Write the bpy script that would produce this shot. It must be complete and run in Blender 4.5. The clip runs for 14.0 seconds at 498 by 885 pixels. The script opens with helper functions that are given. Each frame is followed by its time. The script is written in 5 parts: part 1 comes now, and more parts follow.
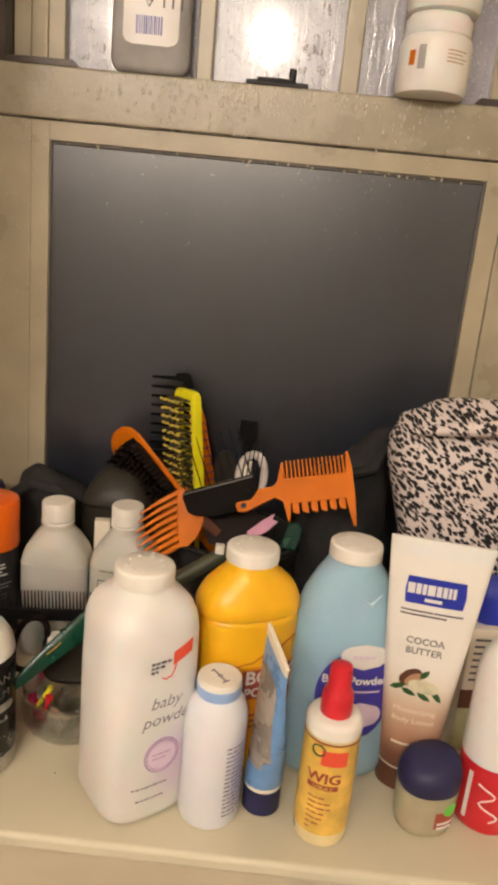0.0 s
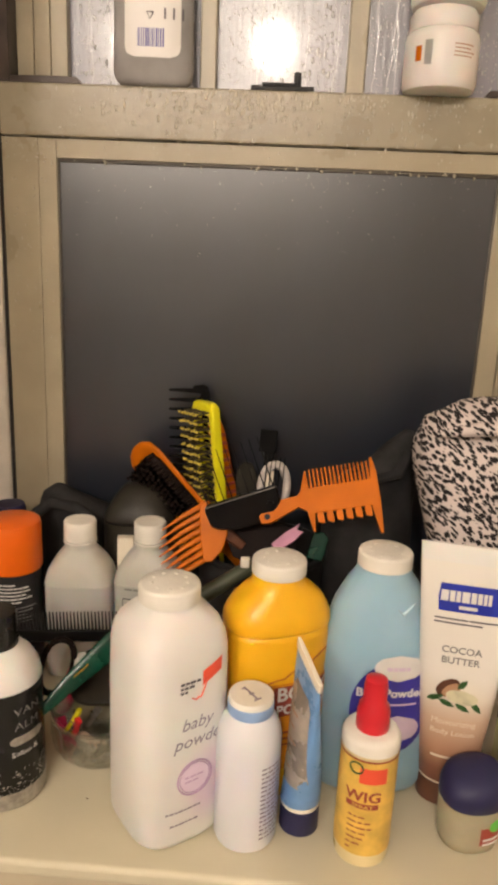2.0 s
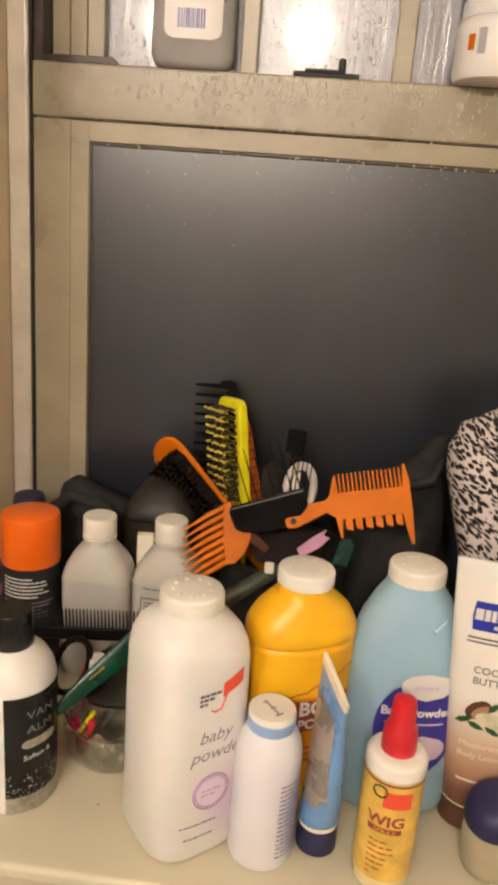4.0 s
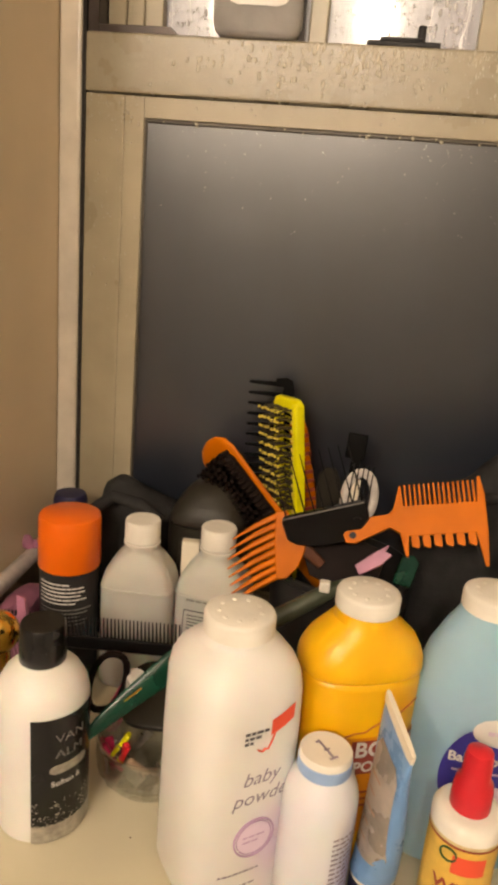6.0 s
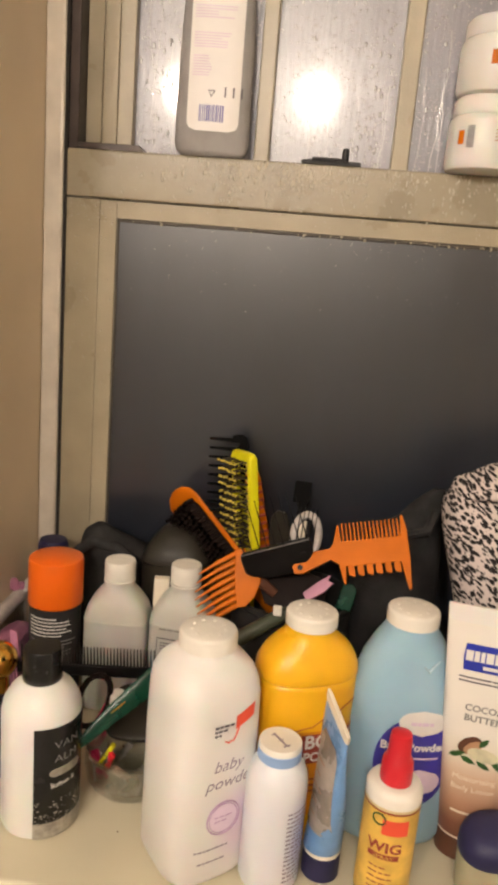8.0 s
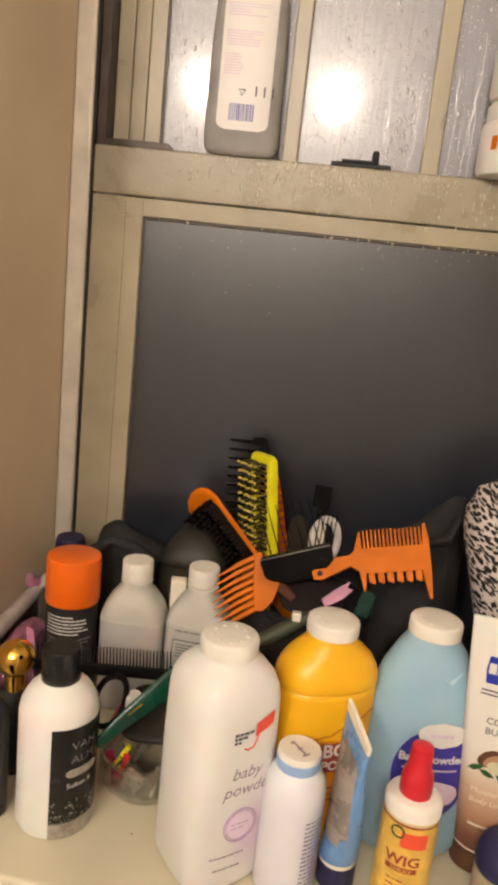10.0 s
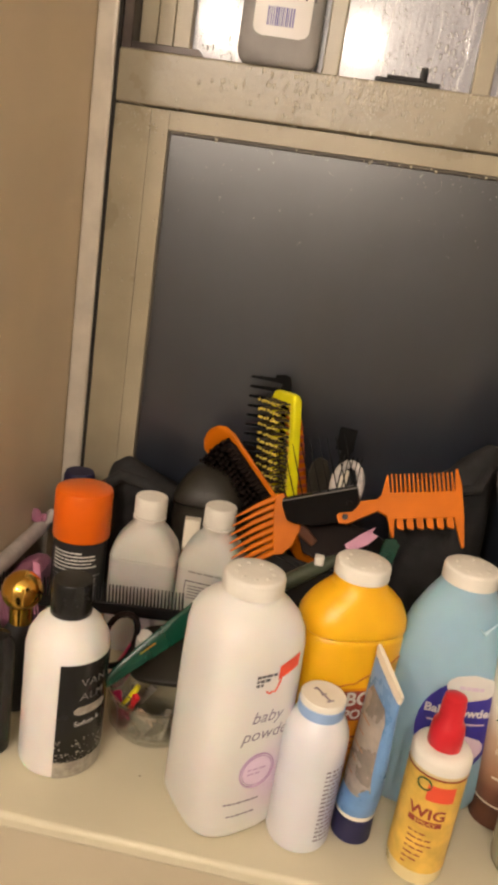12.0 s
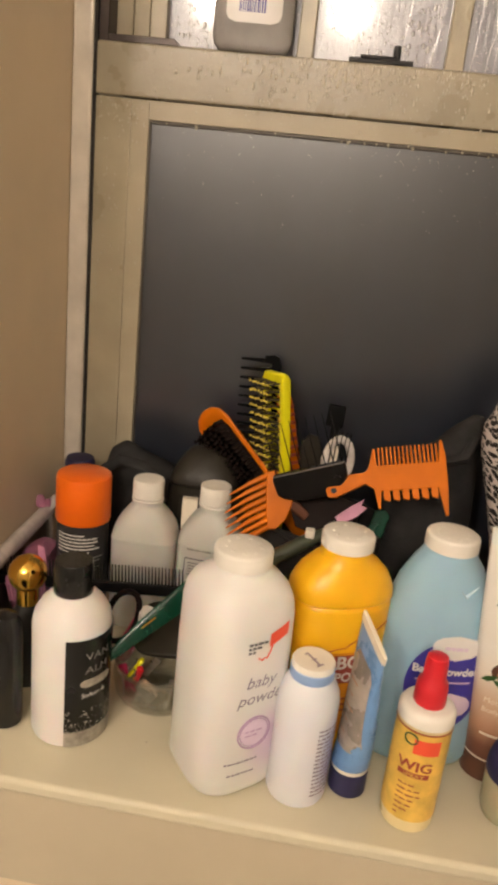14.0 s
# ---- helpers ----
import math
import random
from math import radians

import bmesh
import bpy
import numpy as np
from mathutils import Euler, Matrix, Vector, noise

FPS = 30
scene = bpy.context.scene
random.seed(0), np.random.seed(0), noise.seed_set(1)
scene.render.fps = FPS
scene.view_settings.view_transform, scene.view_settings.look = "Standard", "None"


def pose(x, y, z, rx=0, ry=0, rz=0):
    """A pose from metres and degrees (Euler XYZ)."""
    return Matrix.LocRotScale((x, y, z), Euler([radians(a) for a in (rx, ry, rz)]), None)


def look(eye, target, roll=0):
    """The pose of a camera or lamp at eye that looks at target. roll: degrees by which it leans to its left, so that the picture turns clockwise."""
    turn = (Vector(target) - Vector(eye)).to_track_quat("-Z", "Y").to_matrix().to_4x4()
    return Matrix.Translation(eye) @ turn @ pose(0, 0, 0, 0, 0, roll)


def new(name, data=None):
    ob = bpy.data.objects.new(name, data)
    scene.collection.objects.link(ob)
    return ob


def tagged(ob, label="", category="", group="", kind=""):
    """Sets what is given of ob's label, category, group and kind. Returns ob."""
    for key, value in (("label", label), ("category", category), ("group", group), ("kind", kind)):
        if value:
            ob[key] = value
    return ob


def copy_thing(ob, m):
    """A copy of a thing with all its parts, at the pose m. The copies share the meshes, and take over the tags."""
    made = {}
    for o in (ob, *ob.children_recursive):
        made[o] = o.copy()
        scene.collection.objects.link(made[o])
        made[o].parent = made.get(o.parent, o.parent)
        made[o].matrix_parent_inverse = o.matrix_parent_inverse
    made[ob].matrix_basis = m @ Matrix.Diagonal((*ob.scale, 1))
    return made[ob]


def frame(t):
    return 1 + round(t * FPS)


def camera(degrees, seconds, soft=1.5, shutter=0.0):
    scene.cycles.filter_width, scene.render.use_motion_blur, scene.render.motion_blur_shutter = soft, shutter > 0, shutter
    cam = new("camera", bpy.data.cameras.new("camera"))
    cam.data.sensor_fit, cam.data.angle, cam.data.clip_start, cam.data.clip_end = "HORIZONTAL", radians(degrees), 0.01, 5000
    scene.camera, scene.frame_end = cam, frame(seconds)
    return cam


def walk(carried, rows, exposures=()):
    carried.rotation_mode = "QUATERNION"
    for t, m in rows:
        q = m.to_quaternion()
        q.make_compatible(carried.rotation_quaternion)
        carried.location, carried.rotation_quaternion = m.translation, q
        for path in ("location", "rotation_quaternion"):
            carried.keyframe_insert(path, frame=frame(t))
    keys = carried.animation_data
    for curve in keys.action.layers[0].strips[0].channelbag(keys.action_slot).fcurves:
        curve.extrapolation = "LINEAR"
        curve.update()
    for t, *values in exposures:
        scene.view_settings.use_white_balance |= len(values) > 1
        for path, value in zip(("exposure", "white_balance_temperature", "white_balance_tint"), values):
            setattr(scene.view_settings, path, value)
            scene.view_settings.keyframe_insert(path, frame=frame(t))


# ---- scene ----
cam = camera(38.7, 14.0, soft=4.0)
PATH = [
    (0, (0.046, 0.058, 1.294), (0.007, 1.983, 0.751), 5.6),
    (0.5, (0.041, 0.063, 1.29), (-0.023, 1.97, 0.69), 4.9),
    (1, (0.047, 0.064, 1.294), (-0.037, 1.979, 0.723), 1.8),
    (1.5, (0.043, 0.062, 1.292), (-0.02, 1.995, 0.78), 2.4),
    (2, (0.045, 0.069, 1.292), (-0.052, 1.997, 0.77), 2.6),
    (2.2, (0.043, 0.065, 1.295), (-0.059, 1.997, 0.788), 2.4),
    (4.3, (0.034, 0.092, 1.294), (-0.113, 2.008, 0.739), 5.1),
    (4.5, (0.035, 0.087, 1.296), (-0.118, 2.027, 0.835), 5.6),
    (5, (0.028, 0.085, 1.299), (-0.195, 2.003, 0.779), 3.8),
    (5.3, (0.026, 0.101, 1.295), (-0.21, 2.02, 0.78), 3.9),
    (5.5, (0.026, 0.111, 1.3), (-0.248, 2.034, 0.823), 4.4),
    (6, (0.024, 0.139, 1.285), (-0.255, 2.035, 0.712), 5.1),
    (6.5, (0.027, 0.151, 1.268), (-0.309, 2.034, 0.682), 4.3),
    (7, (0.023, 0.12, 1.295), (-0.264, 2.036, 0.798), 6.8),
    (7.5, (0.024, 0.071, 1.302), (-0.124, 2.018, 0.871), 7.9),
    (8, (0.032, 0.041, 1.317), (-0.137, 1.985, 0.877), 4.8),
    (8.4, (0.021, 0.031, 1.317), (-0.163, 1.985, 0.934), 5.7),
    (8.5, (0.021, 0.029, 1.318), (-0.155, 1.981, 0.92), 5.8),
    (8.7, (0.019, 0.032, 1.313), (-0.166, 1.976, 0.879), 5.9),
    (10.8, (0.016, 0.046, 1.325), (-0.168, 1.981, 0.853), 6.7),
    (11, (0.005, 0.047, 1.306), (-0.172, 1.974, 0.802), 7.7),
    (11.2, (0.0, 0.055, 1.301), (-0.236, 1.972, 0.779), 7.2),
    (11.5, (-0.003, 0.06, 1.298), (-0.199, 1.985, 0.795), 9.0),
    (12, (-0.005, 0.073, 1.286), (-0.17, 1.987, 0.732), 8.8),
    (12.5, (0.002, 0.073, 1.28), (-0.134, 1.968, 0.656), 8.6),
    (13, (0.017, 0.059, 1.3), (-0.179, 1.967, 0.735), 5.5),
    (13.5, (0.008, 0.049, 1.297), (-0.135, 1.97, 0.758), 8.2),
    (14, (0.014, 0.055, 1.297), (-0.171, 1.947, 0.678), 6.2),
]
TINTS = [(0, -0.08, 6500, 10), (2.2, -0.08, 6500, 10), (4.5, 0.0, 6600, 10), (5, 0.0, 6800, 10), (6, 0.0, 7200, 10), (6.6, 0.0, 7300, 10), (7.5, 0.0, 6700, 10), (8.5, 0.0, 6450, 10), (11, 0.0, 6500, 10), (12, -0.08, 6600, 10), (13, -0.08, 6700, 10), (14, -0.12, 6650, 10)]
walk(cam, [(t, look(eye, target, roll)) for t, eye, target, roll in PATH], TINTS)

# ---- light ----
world = bpy.data.worlds.new("world")
scene.world = world
world.use_nodes = True
world.node_tree.nodes["Background"].inputs["Color"].default_value = (0.012, 0.016, 0.03, 1)
world.node_tree.nodes["Background"].inputs["Strength"].default_value = 1.0
LAMP = (-0.07, -1.2, 1.98)
LAMP_GLOW = 312.0
LAMP_COLOUR = (1.0, 0.872, 0.765)


# ---- materials ----
def mat(name, col, rough=0.45, metal=0.0, var=0.12, scale=35.0, bump=0.05, bscale=350.0, trans=0.0, ior=1.46, coat=0.0, sss=0.0, col2=None, stretch=(1, 1, 1), rvar=0.12):
    """A surface with large soft variation, fine grain, uneven gloss and fine relief."""
    m = bpy.data.materials.new(name)
    m.use_nodes = True
    nt = m.node_tree
    b = nt.nodes["Principled BSDF"]
    tc = nt.nodes.new("ShaderNodeTexCoord")
    mp = nt.nodes.new("ShaderNodeMapping")
    mp.inputs["Scale"].default_value = stretch
    nt.links.new(tc.outputs["Object"], mp.inputs["Vector"])
    n1, n2 = nt.nodes.new("ShaderNodeTexNoise"), nt.nodes.new("ShaderNodeTexNoise")
    n1.inputs["Scale"].default_value, n2.inputs["Scale"].default_value = scale, bscale
    n1.inputs["Detail"].default_value, n2.inputs["Detail"].default_value = 4, 3
    for n in (n1, n2):
        nt.links.new(mp.outputs["Vector"], n.inputs["Vector"])
    ramp = nt.nodes.new("ShaderNodeValToRGB")
    dark = col2 or tuple(c * (1 - var) for c in col)
    light = tuple(min(1, c * (1 + var * 0.5)) for c in col)
    ramp.color_ramp.elements[0].position, ramp.color_ramp.elements[1].position = 0.32, 0.68
    ramp.color_ramp.elements[0].color, ramp.color_ramp.elements[1].color = (*dark, 1), (*light, 1)
    nt.links.new(n1.outputs["Fac"], ramp.inputs["Fac"])
    nt.links.new(ramp.outputs["Color"], b.inputs["Base Color"])
    mr = nt.nodes.new("ShaderNodeMapRange")
    mr.inputs["To Min"].default_value, mr.inputs["To Max"].default_value = max(0, rough - rvar), min(1, rough + rvar)
    nt.links.new(n1.outputs["Fac"], mr.inputs["Value"])
    nt.links.new(mr.outputs["Result"], b.inputs["Roughness"])
    if bump:
        bp = nt.nodes.new("ShaderNodeBump")
        bp.inputs["Strength"].default_value, bp.inputs["Distance"].default_value = bump, 0.001
        nt.links.new(n2.outputs["Fac"], bp.inputs["Height"])
        nt.links.new(bp.outputs["Normal"], b.inputs["Normal"])
    b.inputs["Metallic"].default_value = metal
    b.inputs["IOR"].default_value = ior
    b.inputs["Transmission Weight"].default_value = trans
    b.inputs["Coat Weight"].default_value = coat
    b.inputs["Subsurface Weight"].default_value = sss
    b.inputs["Subsurface Scale"].default_value = 0.006
    return m


M_WALL = mat("wall_paint", (0.78, 0.645, 0.46), 0.42, var=0.1, scale=6, bump=0.12, bscale=160)
M_STRIP = mat("gloss_strip", (0.72, 0.66, 0.57), 0.2, var=0.15, scale=25, bump=0.5, bscale=120)
M_FRAME = mat("frame_paint", (0.385, 0.335, 0.236), 0.3, var=0.14, scale=14, bump=0.16, bscale=220)
M_RAIL = mat("rail_paint", (0.325, 0.285, 0.203), 0.28, var=0.16, scale=18, bump=0.25, bscale=200)
M_BEAD = mat("bead_dark", (0.1, 0.085, 0.065), 0.4, var=0.3, scale=60)
M_GAP = mat("gap_dirt", (0.025, 0.02, 0.016), 0.8, var=0.3)
M_SILL = mat("sill_paint", (0.61, 0.555, 0.405), 0.4, var=0.03, scale=9, bump=0.1, bscale=200, rvar=0.03)
M_APRON = mat("apron_tan", (0.52, 0.445, 0.315), 0.4, var=0.06, scale=9, bump=0.1, bscale=200)
M_TRIM = mat("dark_metal_trim", (0.06, 0.045, 0.038), 0.35, metal=0.4, var=0.3)
# unseen room surfaces; tones set for fill light and pane reflections
M_CEIL = mat("bounce_ceiling", (0.8, 0.77, 0.71), 0.8)
M_BOUNCEWALL = mat("bounce_wall", (0.5, 0.475, 0.43), 0.5, var=0.06, scale=5, bump=0.1)
M_FLOOR = mat("bounce_floor", (0.5, 0.47, 0.42), 0.35)
M_BLACK = mat("black_plastic", (0.027, 0.026, 0.026), 0.42, var=0.3)
M_BLACK.node_tree.nodes["Principled BSDF"].inputs["Specular IOR Level"].default_value = 0.16
M_GLOSSBLACK = mat("gloss_black_plastic", (0.012, 0.011, 0.011), 0.16, var=0.2, rvar=0.05, bump=0.02)
M_BLACKCAP = mat("black_cap_plastic", (0.009, 0.0085, 0.0085), 0.26, var=0.2, rvar=0.05)
M_COMBDULL = mat("dull_black_comb", (0.005, 0.0048, 0.0048), 0.6, var=0.2)
M_COMBDULL.node_tree.nodes["Principled BSDF"].inputs["Specular IOR Level"].default_value = 0.06
M_COMBBLACK = mat("comb_black", (0.007, 0.0065, 0.0065), 0.36, var=0.3)
M_COMBBLACK.node_tree.nodes["Principled BSDF"].inputs["Specular IOR Level"].default_value = 0.2
M_BLACKCLOTH = mat("black_fabric", (0.034, 0.033, 0.033), 0.85, var=0.4, bump=0.6, bscale=600)
M_BLACKCLOTH.node_tree.nodes["Principled BSDF"].inputs["Specular IOR Level"].default_value = 0.1
M_WHITEP = mat("white_plastic", (0.79, 0.765, 0.73), 0.34, var=0.04, scale=20, sss=0.25, bump=0.04)
M_CAPW = mat("white_cap", (0.78, 0.74, 0.66), 0.42, var=0.07, scale=60, bump=0.1)
M_YELLOW = mat("yellow_plastic", (0.86, 0.46, 0.012), 0.33, var=0.06, sss=0.15)
M_AMBERPRINT = mat("amber_print", (0.72, 0.27, 0.012), 0.36, var=0.15, scale=50)
M_BLUE = mat("blue_plastic", (0.32, 0.5, 0.62), 0.33, var=0.04, sss=0.2)
M_TICKGLINT = mat("tick_glint_blue", (0.5, 0.66, 0.74), 0.25, var=0.05)
M_LBLUE = mat("light_blue_ring", (0.3, 0.45, 0.72), 0.4)
M_NAVY = mat("navy_plastic", (0.018, 0.017, 0.066), 0.5, var=0.2)
M_TUBEBLUE = mat("tube_blue", (0.16, 0.33, 0.62), 0.3, var=0.12, scale=70, bump=0.3, bscale=90)
M_TUBEPANEL = mat("tube_pearl_panel", (0.42, 0.36, 0.31), 0.28, var=0.35, scale=60, metal=0.25, bump=0.4, bscale=80)
M_CREAMP = mat("cream_plastic", (0.82, 0.74, 0.6), 0.4, var=0.06)
M_RED = mat("red_plastic", (0.58, 0.018, 0.028), 0.32, var=0.1, sss=0.1)
M_REDTAG = mat("red_orange_sticker", (0.82, 0.09, 0.04), 0.5, var=0.08)
M_ORANGE = mat("orange_plastic", (0.56, 0.14, 0.003), 0.4, var=0.12)
M_ORANGECAP = mat("orange_cap", (0.86, 0.15, 0.008), 0.33, var=0.06, sss=0.1)
M_GREENP = mat("dark_green_plastic", (0.003, 0.06, 0.033), 0.25, var=0.2, trans=0.25)
M_OLIVE = mat("olive_rim_plastic", (0.06, 0.072, 0.046), 0.3, var=0.25)
M_PINK = mat("pink_plastic", (0.48, 0.19, 0.3), 0.4, var=0.25)
M_HOTPINK = mat("hot_pink", (0.75, 0.03, 0.16), 0.35, var=0.2)
M_PURPLE = mat("purple_print", (0.045, 0.035, 0.3), 0.4, var=0.15)
M_BRANDBLUE = mat("bright_blue_print", (0.02, 0.035, 0.36), 0.38, var=0.12)
M_LILAC = mat("lilac_print", (0.71, 0.57, 0.69), 0.45, var=0.15)
M_LILACDARK = mat("dark_lilac_print", (0.5, 0.33, 0.5), 0.45, var=0.2)
M_INK = mat("dark_ink", (0.1, 0.09, 0.105), 0.5, var=0.25, bump=0)
M_VIOLETINK = mat("violet_ink", (0.27, 0.22, 0.28), 0.5, var=0.25, bump=0)
M_GREYINK = mat("grey_ink", (0.2, 0.19, 0.18), 0.4, var=0.25, bump=0)
M_INKW = mat("white_ink", (0.75, 0.72, 0.68), 0.5, var=0.1, bump=0)
M_BROWN = mat("brown_print", (0.11, 0.04, 0.02), 0.4, var=0.2)
M_DARKBROWN = mat("dark_brown_elastic", (0.012, 0.007, 0.006), 0.6, var=0.2)
M_DARKBROWN.node_tree.nodes["Principled BSDF"].inputs["Specular IOR Level"].default_value = 0.12
M_TAN = mat("tan_print", (0.45, 0.25, 0.14), 0.42, var=0.12)
M_PEACH = mat("peach_print", (0.6, 0.42, 0.3), 0.42, var=0.1)
M_GREENLEAF = mat("green_print", (0.03, 0.1, 0.02), 0.45, var=0.3)
M_SAGE = mat("sage_print", (0.48, 0.48, 0.27), 0.45, var=0.15)
M_PALEGREEN = mat("pale_green_paper", (0.3, 0.5, 0.22), 0.5, var=0.2)
M_LIME = mat("lime_print", (0.12, 0.6, 0.06), 0.45, var=0.2)
M_GOLD = mat("gold_metal", (0.75, 0.45, 0.09), 0.12, metal=1.0, var=0.1, bump=0)
M_SILVER = mat("steel_pin", (0.55, 0.53, 0.5), 0.25, metal=1.0, bump=0)
M_SILVERLAB = mat("silver_label", (0.42, 0.39, 0.34), 0.35, metal=0.5, var=0.3, scale=200)
M_WIG = mat("amber_label", (0.76, 0.48, 0.09), 0.35, var=0.28, scale=60)
M_WIGPALE = mat("pale_amber_plastic", (0.75, 0.62, 0.34), 0.3, var=0.12)
M_BROWNRED = mat("brownred_print", (0.32, 0.05, 0.03), 0.45)
M_RUST = mat("rust_print", (0.5, 0.12, 0.01), 0.4, var=0.15)
M_PODCREAM = mat("pod_print", (0.62, 0.58, 0.4), 0.42, var=0.2, scale=120)
M_NEONY = mat("neon_yellow_plastic", (0.78, 0.72, 0.01), 0.35, var=0.12)
M_DULLY = mat("bristle_dull_yellow", (0.66, 0.52, 0.09), 0.45, var=0.3)
M_BRISTLE = mat("shaded_olive_bristle", (0.05, 0.035, 0.012), 0.5, var=0.4)
M_SMOKE = mat("smoky_plastic", (0.032, 0.028, 0.021), 0.4, var=0.25, trans=0.15)
M_SMOKE.node_tree.nodes["Principled BSDF"].inputs["Specular IOR Level"].default_value = 0.16
M_FROST = mat("frosted_plastic", (0.66, 0.63, 0.58), 0.38, var=0.06, trans=0.25, sss=0.3)
M_FROSTTOP = mat("frosted_plastic_empty", (0.72, 0.69, 0.62), 0.38, var=0.06, trans=0.3, sss=0.2)
M_LABELW = mat("white_label", (0.78, 0.75, 0.72), 0.4, var=0.04)
M_CLEAR = mat("clear_plastic", (0.6, 0.575, 0.56), 0.18, var=0.15, trans=0.45, ior=1.2)
M_GEL = mat("petroleum_jelly", (0.6, 0.53, 0.36), 0.2, var=0.12, trans=0.3, sss=0.3)
M_PAPERW = mat("worn_white_board", (0.6, 0.55, 0.52), 0.55, var=0.2, scale=80, bump=0.4)
# water in opaque pale grey: the beads' sparkle is partly in the colour
M_BEADS = mat("water_pale_sparkle", (0.5, 0.48, 0.5), 0.12, var=0.1, bump=0, rvar=0.03, ior=2.0)
# drips paler than the rail, so sparkle is partly painted in
M_DRIP = mat("drip_pale_sparkle", (0.5, 0.445, 0.35), 0.06, var=0.05, bump=0, rvar=0.02, coat=0.6, ior=1.5)

M_ORANGE.node_tree.nodes["Principled BSDF"].inputs["Specular IOR Level"].default_value = 0.14


def thin_glass(name, gloss, tint=(0.93, 0.94, 0.92)):
    """Clear thin glass: light passes, with some gloss."""
    m = bpy.data.materials.new(name)
    m.use_nodes = True
    nt = m.node_tree
    tr, gl = nt.nodes.new("ShaderNodeBsdfTransparent"), nt.nodes.new("ShaderNodeBsdfGlossy")
    fr, mx = nt.nodes.new("ShaderNodeLayerWeight"), nt.nodes.new("ShaderNodeMixShader")
    tr.inputs["Color"].default_value = (*tint, 1)
    gl.inputs["Roughness"].default_value = 0.05
    fr.inputs["Blend"].default_value = gloss
    nt.links.new(fr.outputs["Facing"], mx.inputs["Fac"])
    nt.links.new(tr.outputs["BSDF"], mx.inputs[1])
    nt.links.new(gl.outputs["BSDF"], mx.inputs[2])
    nt.links.new(mx.outputs["Shader"], nt.nodes["Material Output"].inputs["Surface"])
    return m


M_GLASS = thin_glass("clear_thin_glass", 0.32)
M_GLASSRIM = thin_glass("clear_glass_rim", 0.6)
M_BINCLEAR = thin_glass("clear_bin_plastic", 0.22)


def pane_mat(name, col, lo, hi, stretch, bscale, bump, spec=0.5, ior=1.5):
    """Night glass: dark behind, glossy and misted in streaks in front."""
    m = mat(name, col, (lo + hi) / 2, var=0.3, scale=7, bump=bump, bscale=bscale, stretch=stretch, rvar=(hi - lo) / 2, ior=ior)
    m.node_tree.nodes["Principled BSDF"].inputs["Specular IOR Level"].default_value = spec
    return m


M_PANE = pane_mat("frosted_night_pane", (0.013, 0.0165, 0.026), 0.25, 0.33, (2.2, 1, 0.4), 45, 0.0, 1.0, 1.6)
M_PANEUP = pane_mat("wet_night_pane", (0.2, 0.19, 0.225), 0.24, 0.44, (4, 1, 0.35), 60, 0.36, 1.0)
M_PANEUP.node_tree.nodes["Principled BSDF"].inputs["Coat Weight"].default_value = 0.6
M_PANEUP.node_tree.nodes["Principled BSDF"].inputs["Coat Roughness"].default_value = 0.085


def leopard_mat():
    """Pale cloth with dark brush-like spots."""
    m = mat("leopard_cloth", (0.66, 0.58, 0.55), 0.8, var=0.1, scale=30, bump=0.4, bscale=500)
    nt = m.node_tree
    b = nt.nodes["Principled BSDF"]
    base = b.inputs["Base Color"].links[0].from_socket
    tc = nt.nodes.new("ShaderNodeTexCoord")
    mp = nt.nodes.new("ShaderNodeMapping")
    mp.vector_type = "TEXTURE"
    mp.inputs["Scale"].default_value = (0.72, 2.5, 1.6)
    mp.inputs["Rotation"].default_value = (0, -0.85, 0.0)
    wob = nt.nodes.new("ShaderNodeTexNoise")
    wob.inputs["Scale"].default_value = 45
    mixv = nt.nodes.new("ShaderNodeMix")
    mixv.data_type = "VECTOR"
    mixv.inputs["Factor"].default_value = 0.012
    vo = nt.nodes.new("ShaderNodeTexVoronoi")
    vo.inputs["Scale"].default_value = 255
    ramp = nt.nodes.new("ShaderNodeValToRGB")
    ramp.color_ramp.elements[0].position, ramp.color_ramp.elements[1].position = 0.47, 0.55
    ramp.color_ramp.elements[0].color, ramp.color_ramp.elements[1].color = (0.016, 0.013, 0.014, 1), (1, 1, 1, 1)
    mul = nt.nodes.new("ShaderNodeMix")
    mul.data_type, mul.blend_type = "RGBA", "MULTIPLY"
    mul.inputs["Factor"].default_value = 1
    nt.links.new(tc.outputs["Object"], mp.inputs["Vector"])
    nt.links.new(mp.outputs["Vector"], wob.inputs["Vector"])
    nt.links.new(mp.outputs["Vector"], mixv.inputs["A"])
    nt.links.new(wob.outputs["Color"], mixv.inputs["B"])
    nt.links.new(mixv.outputs["Result"], vo.inputs["Vector"])
    nt.links.new(vo.outputs["Distance"], ramp.inputs["Fac"])
    nt.links.new(base, mul.inputs["A"])
    nt.links.new(ramp.outputs["Color"], mul.inputs["B"])
    nt.links.new(mul.outputs["Result"], b.inputs["Base Color"])
    return m


M_LEOPARD = leopard_mat()


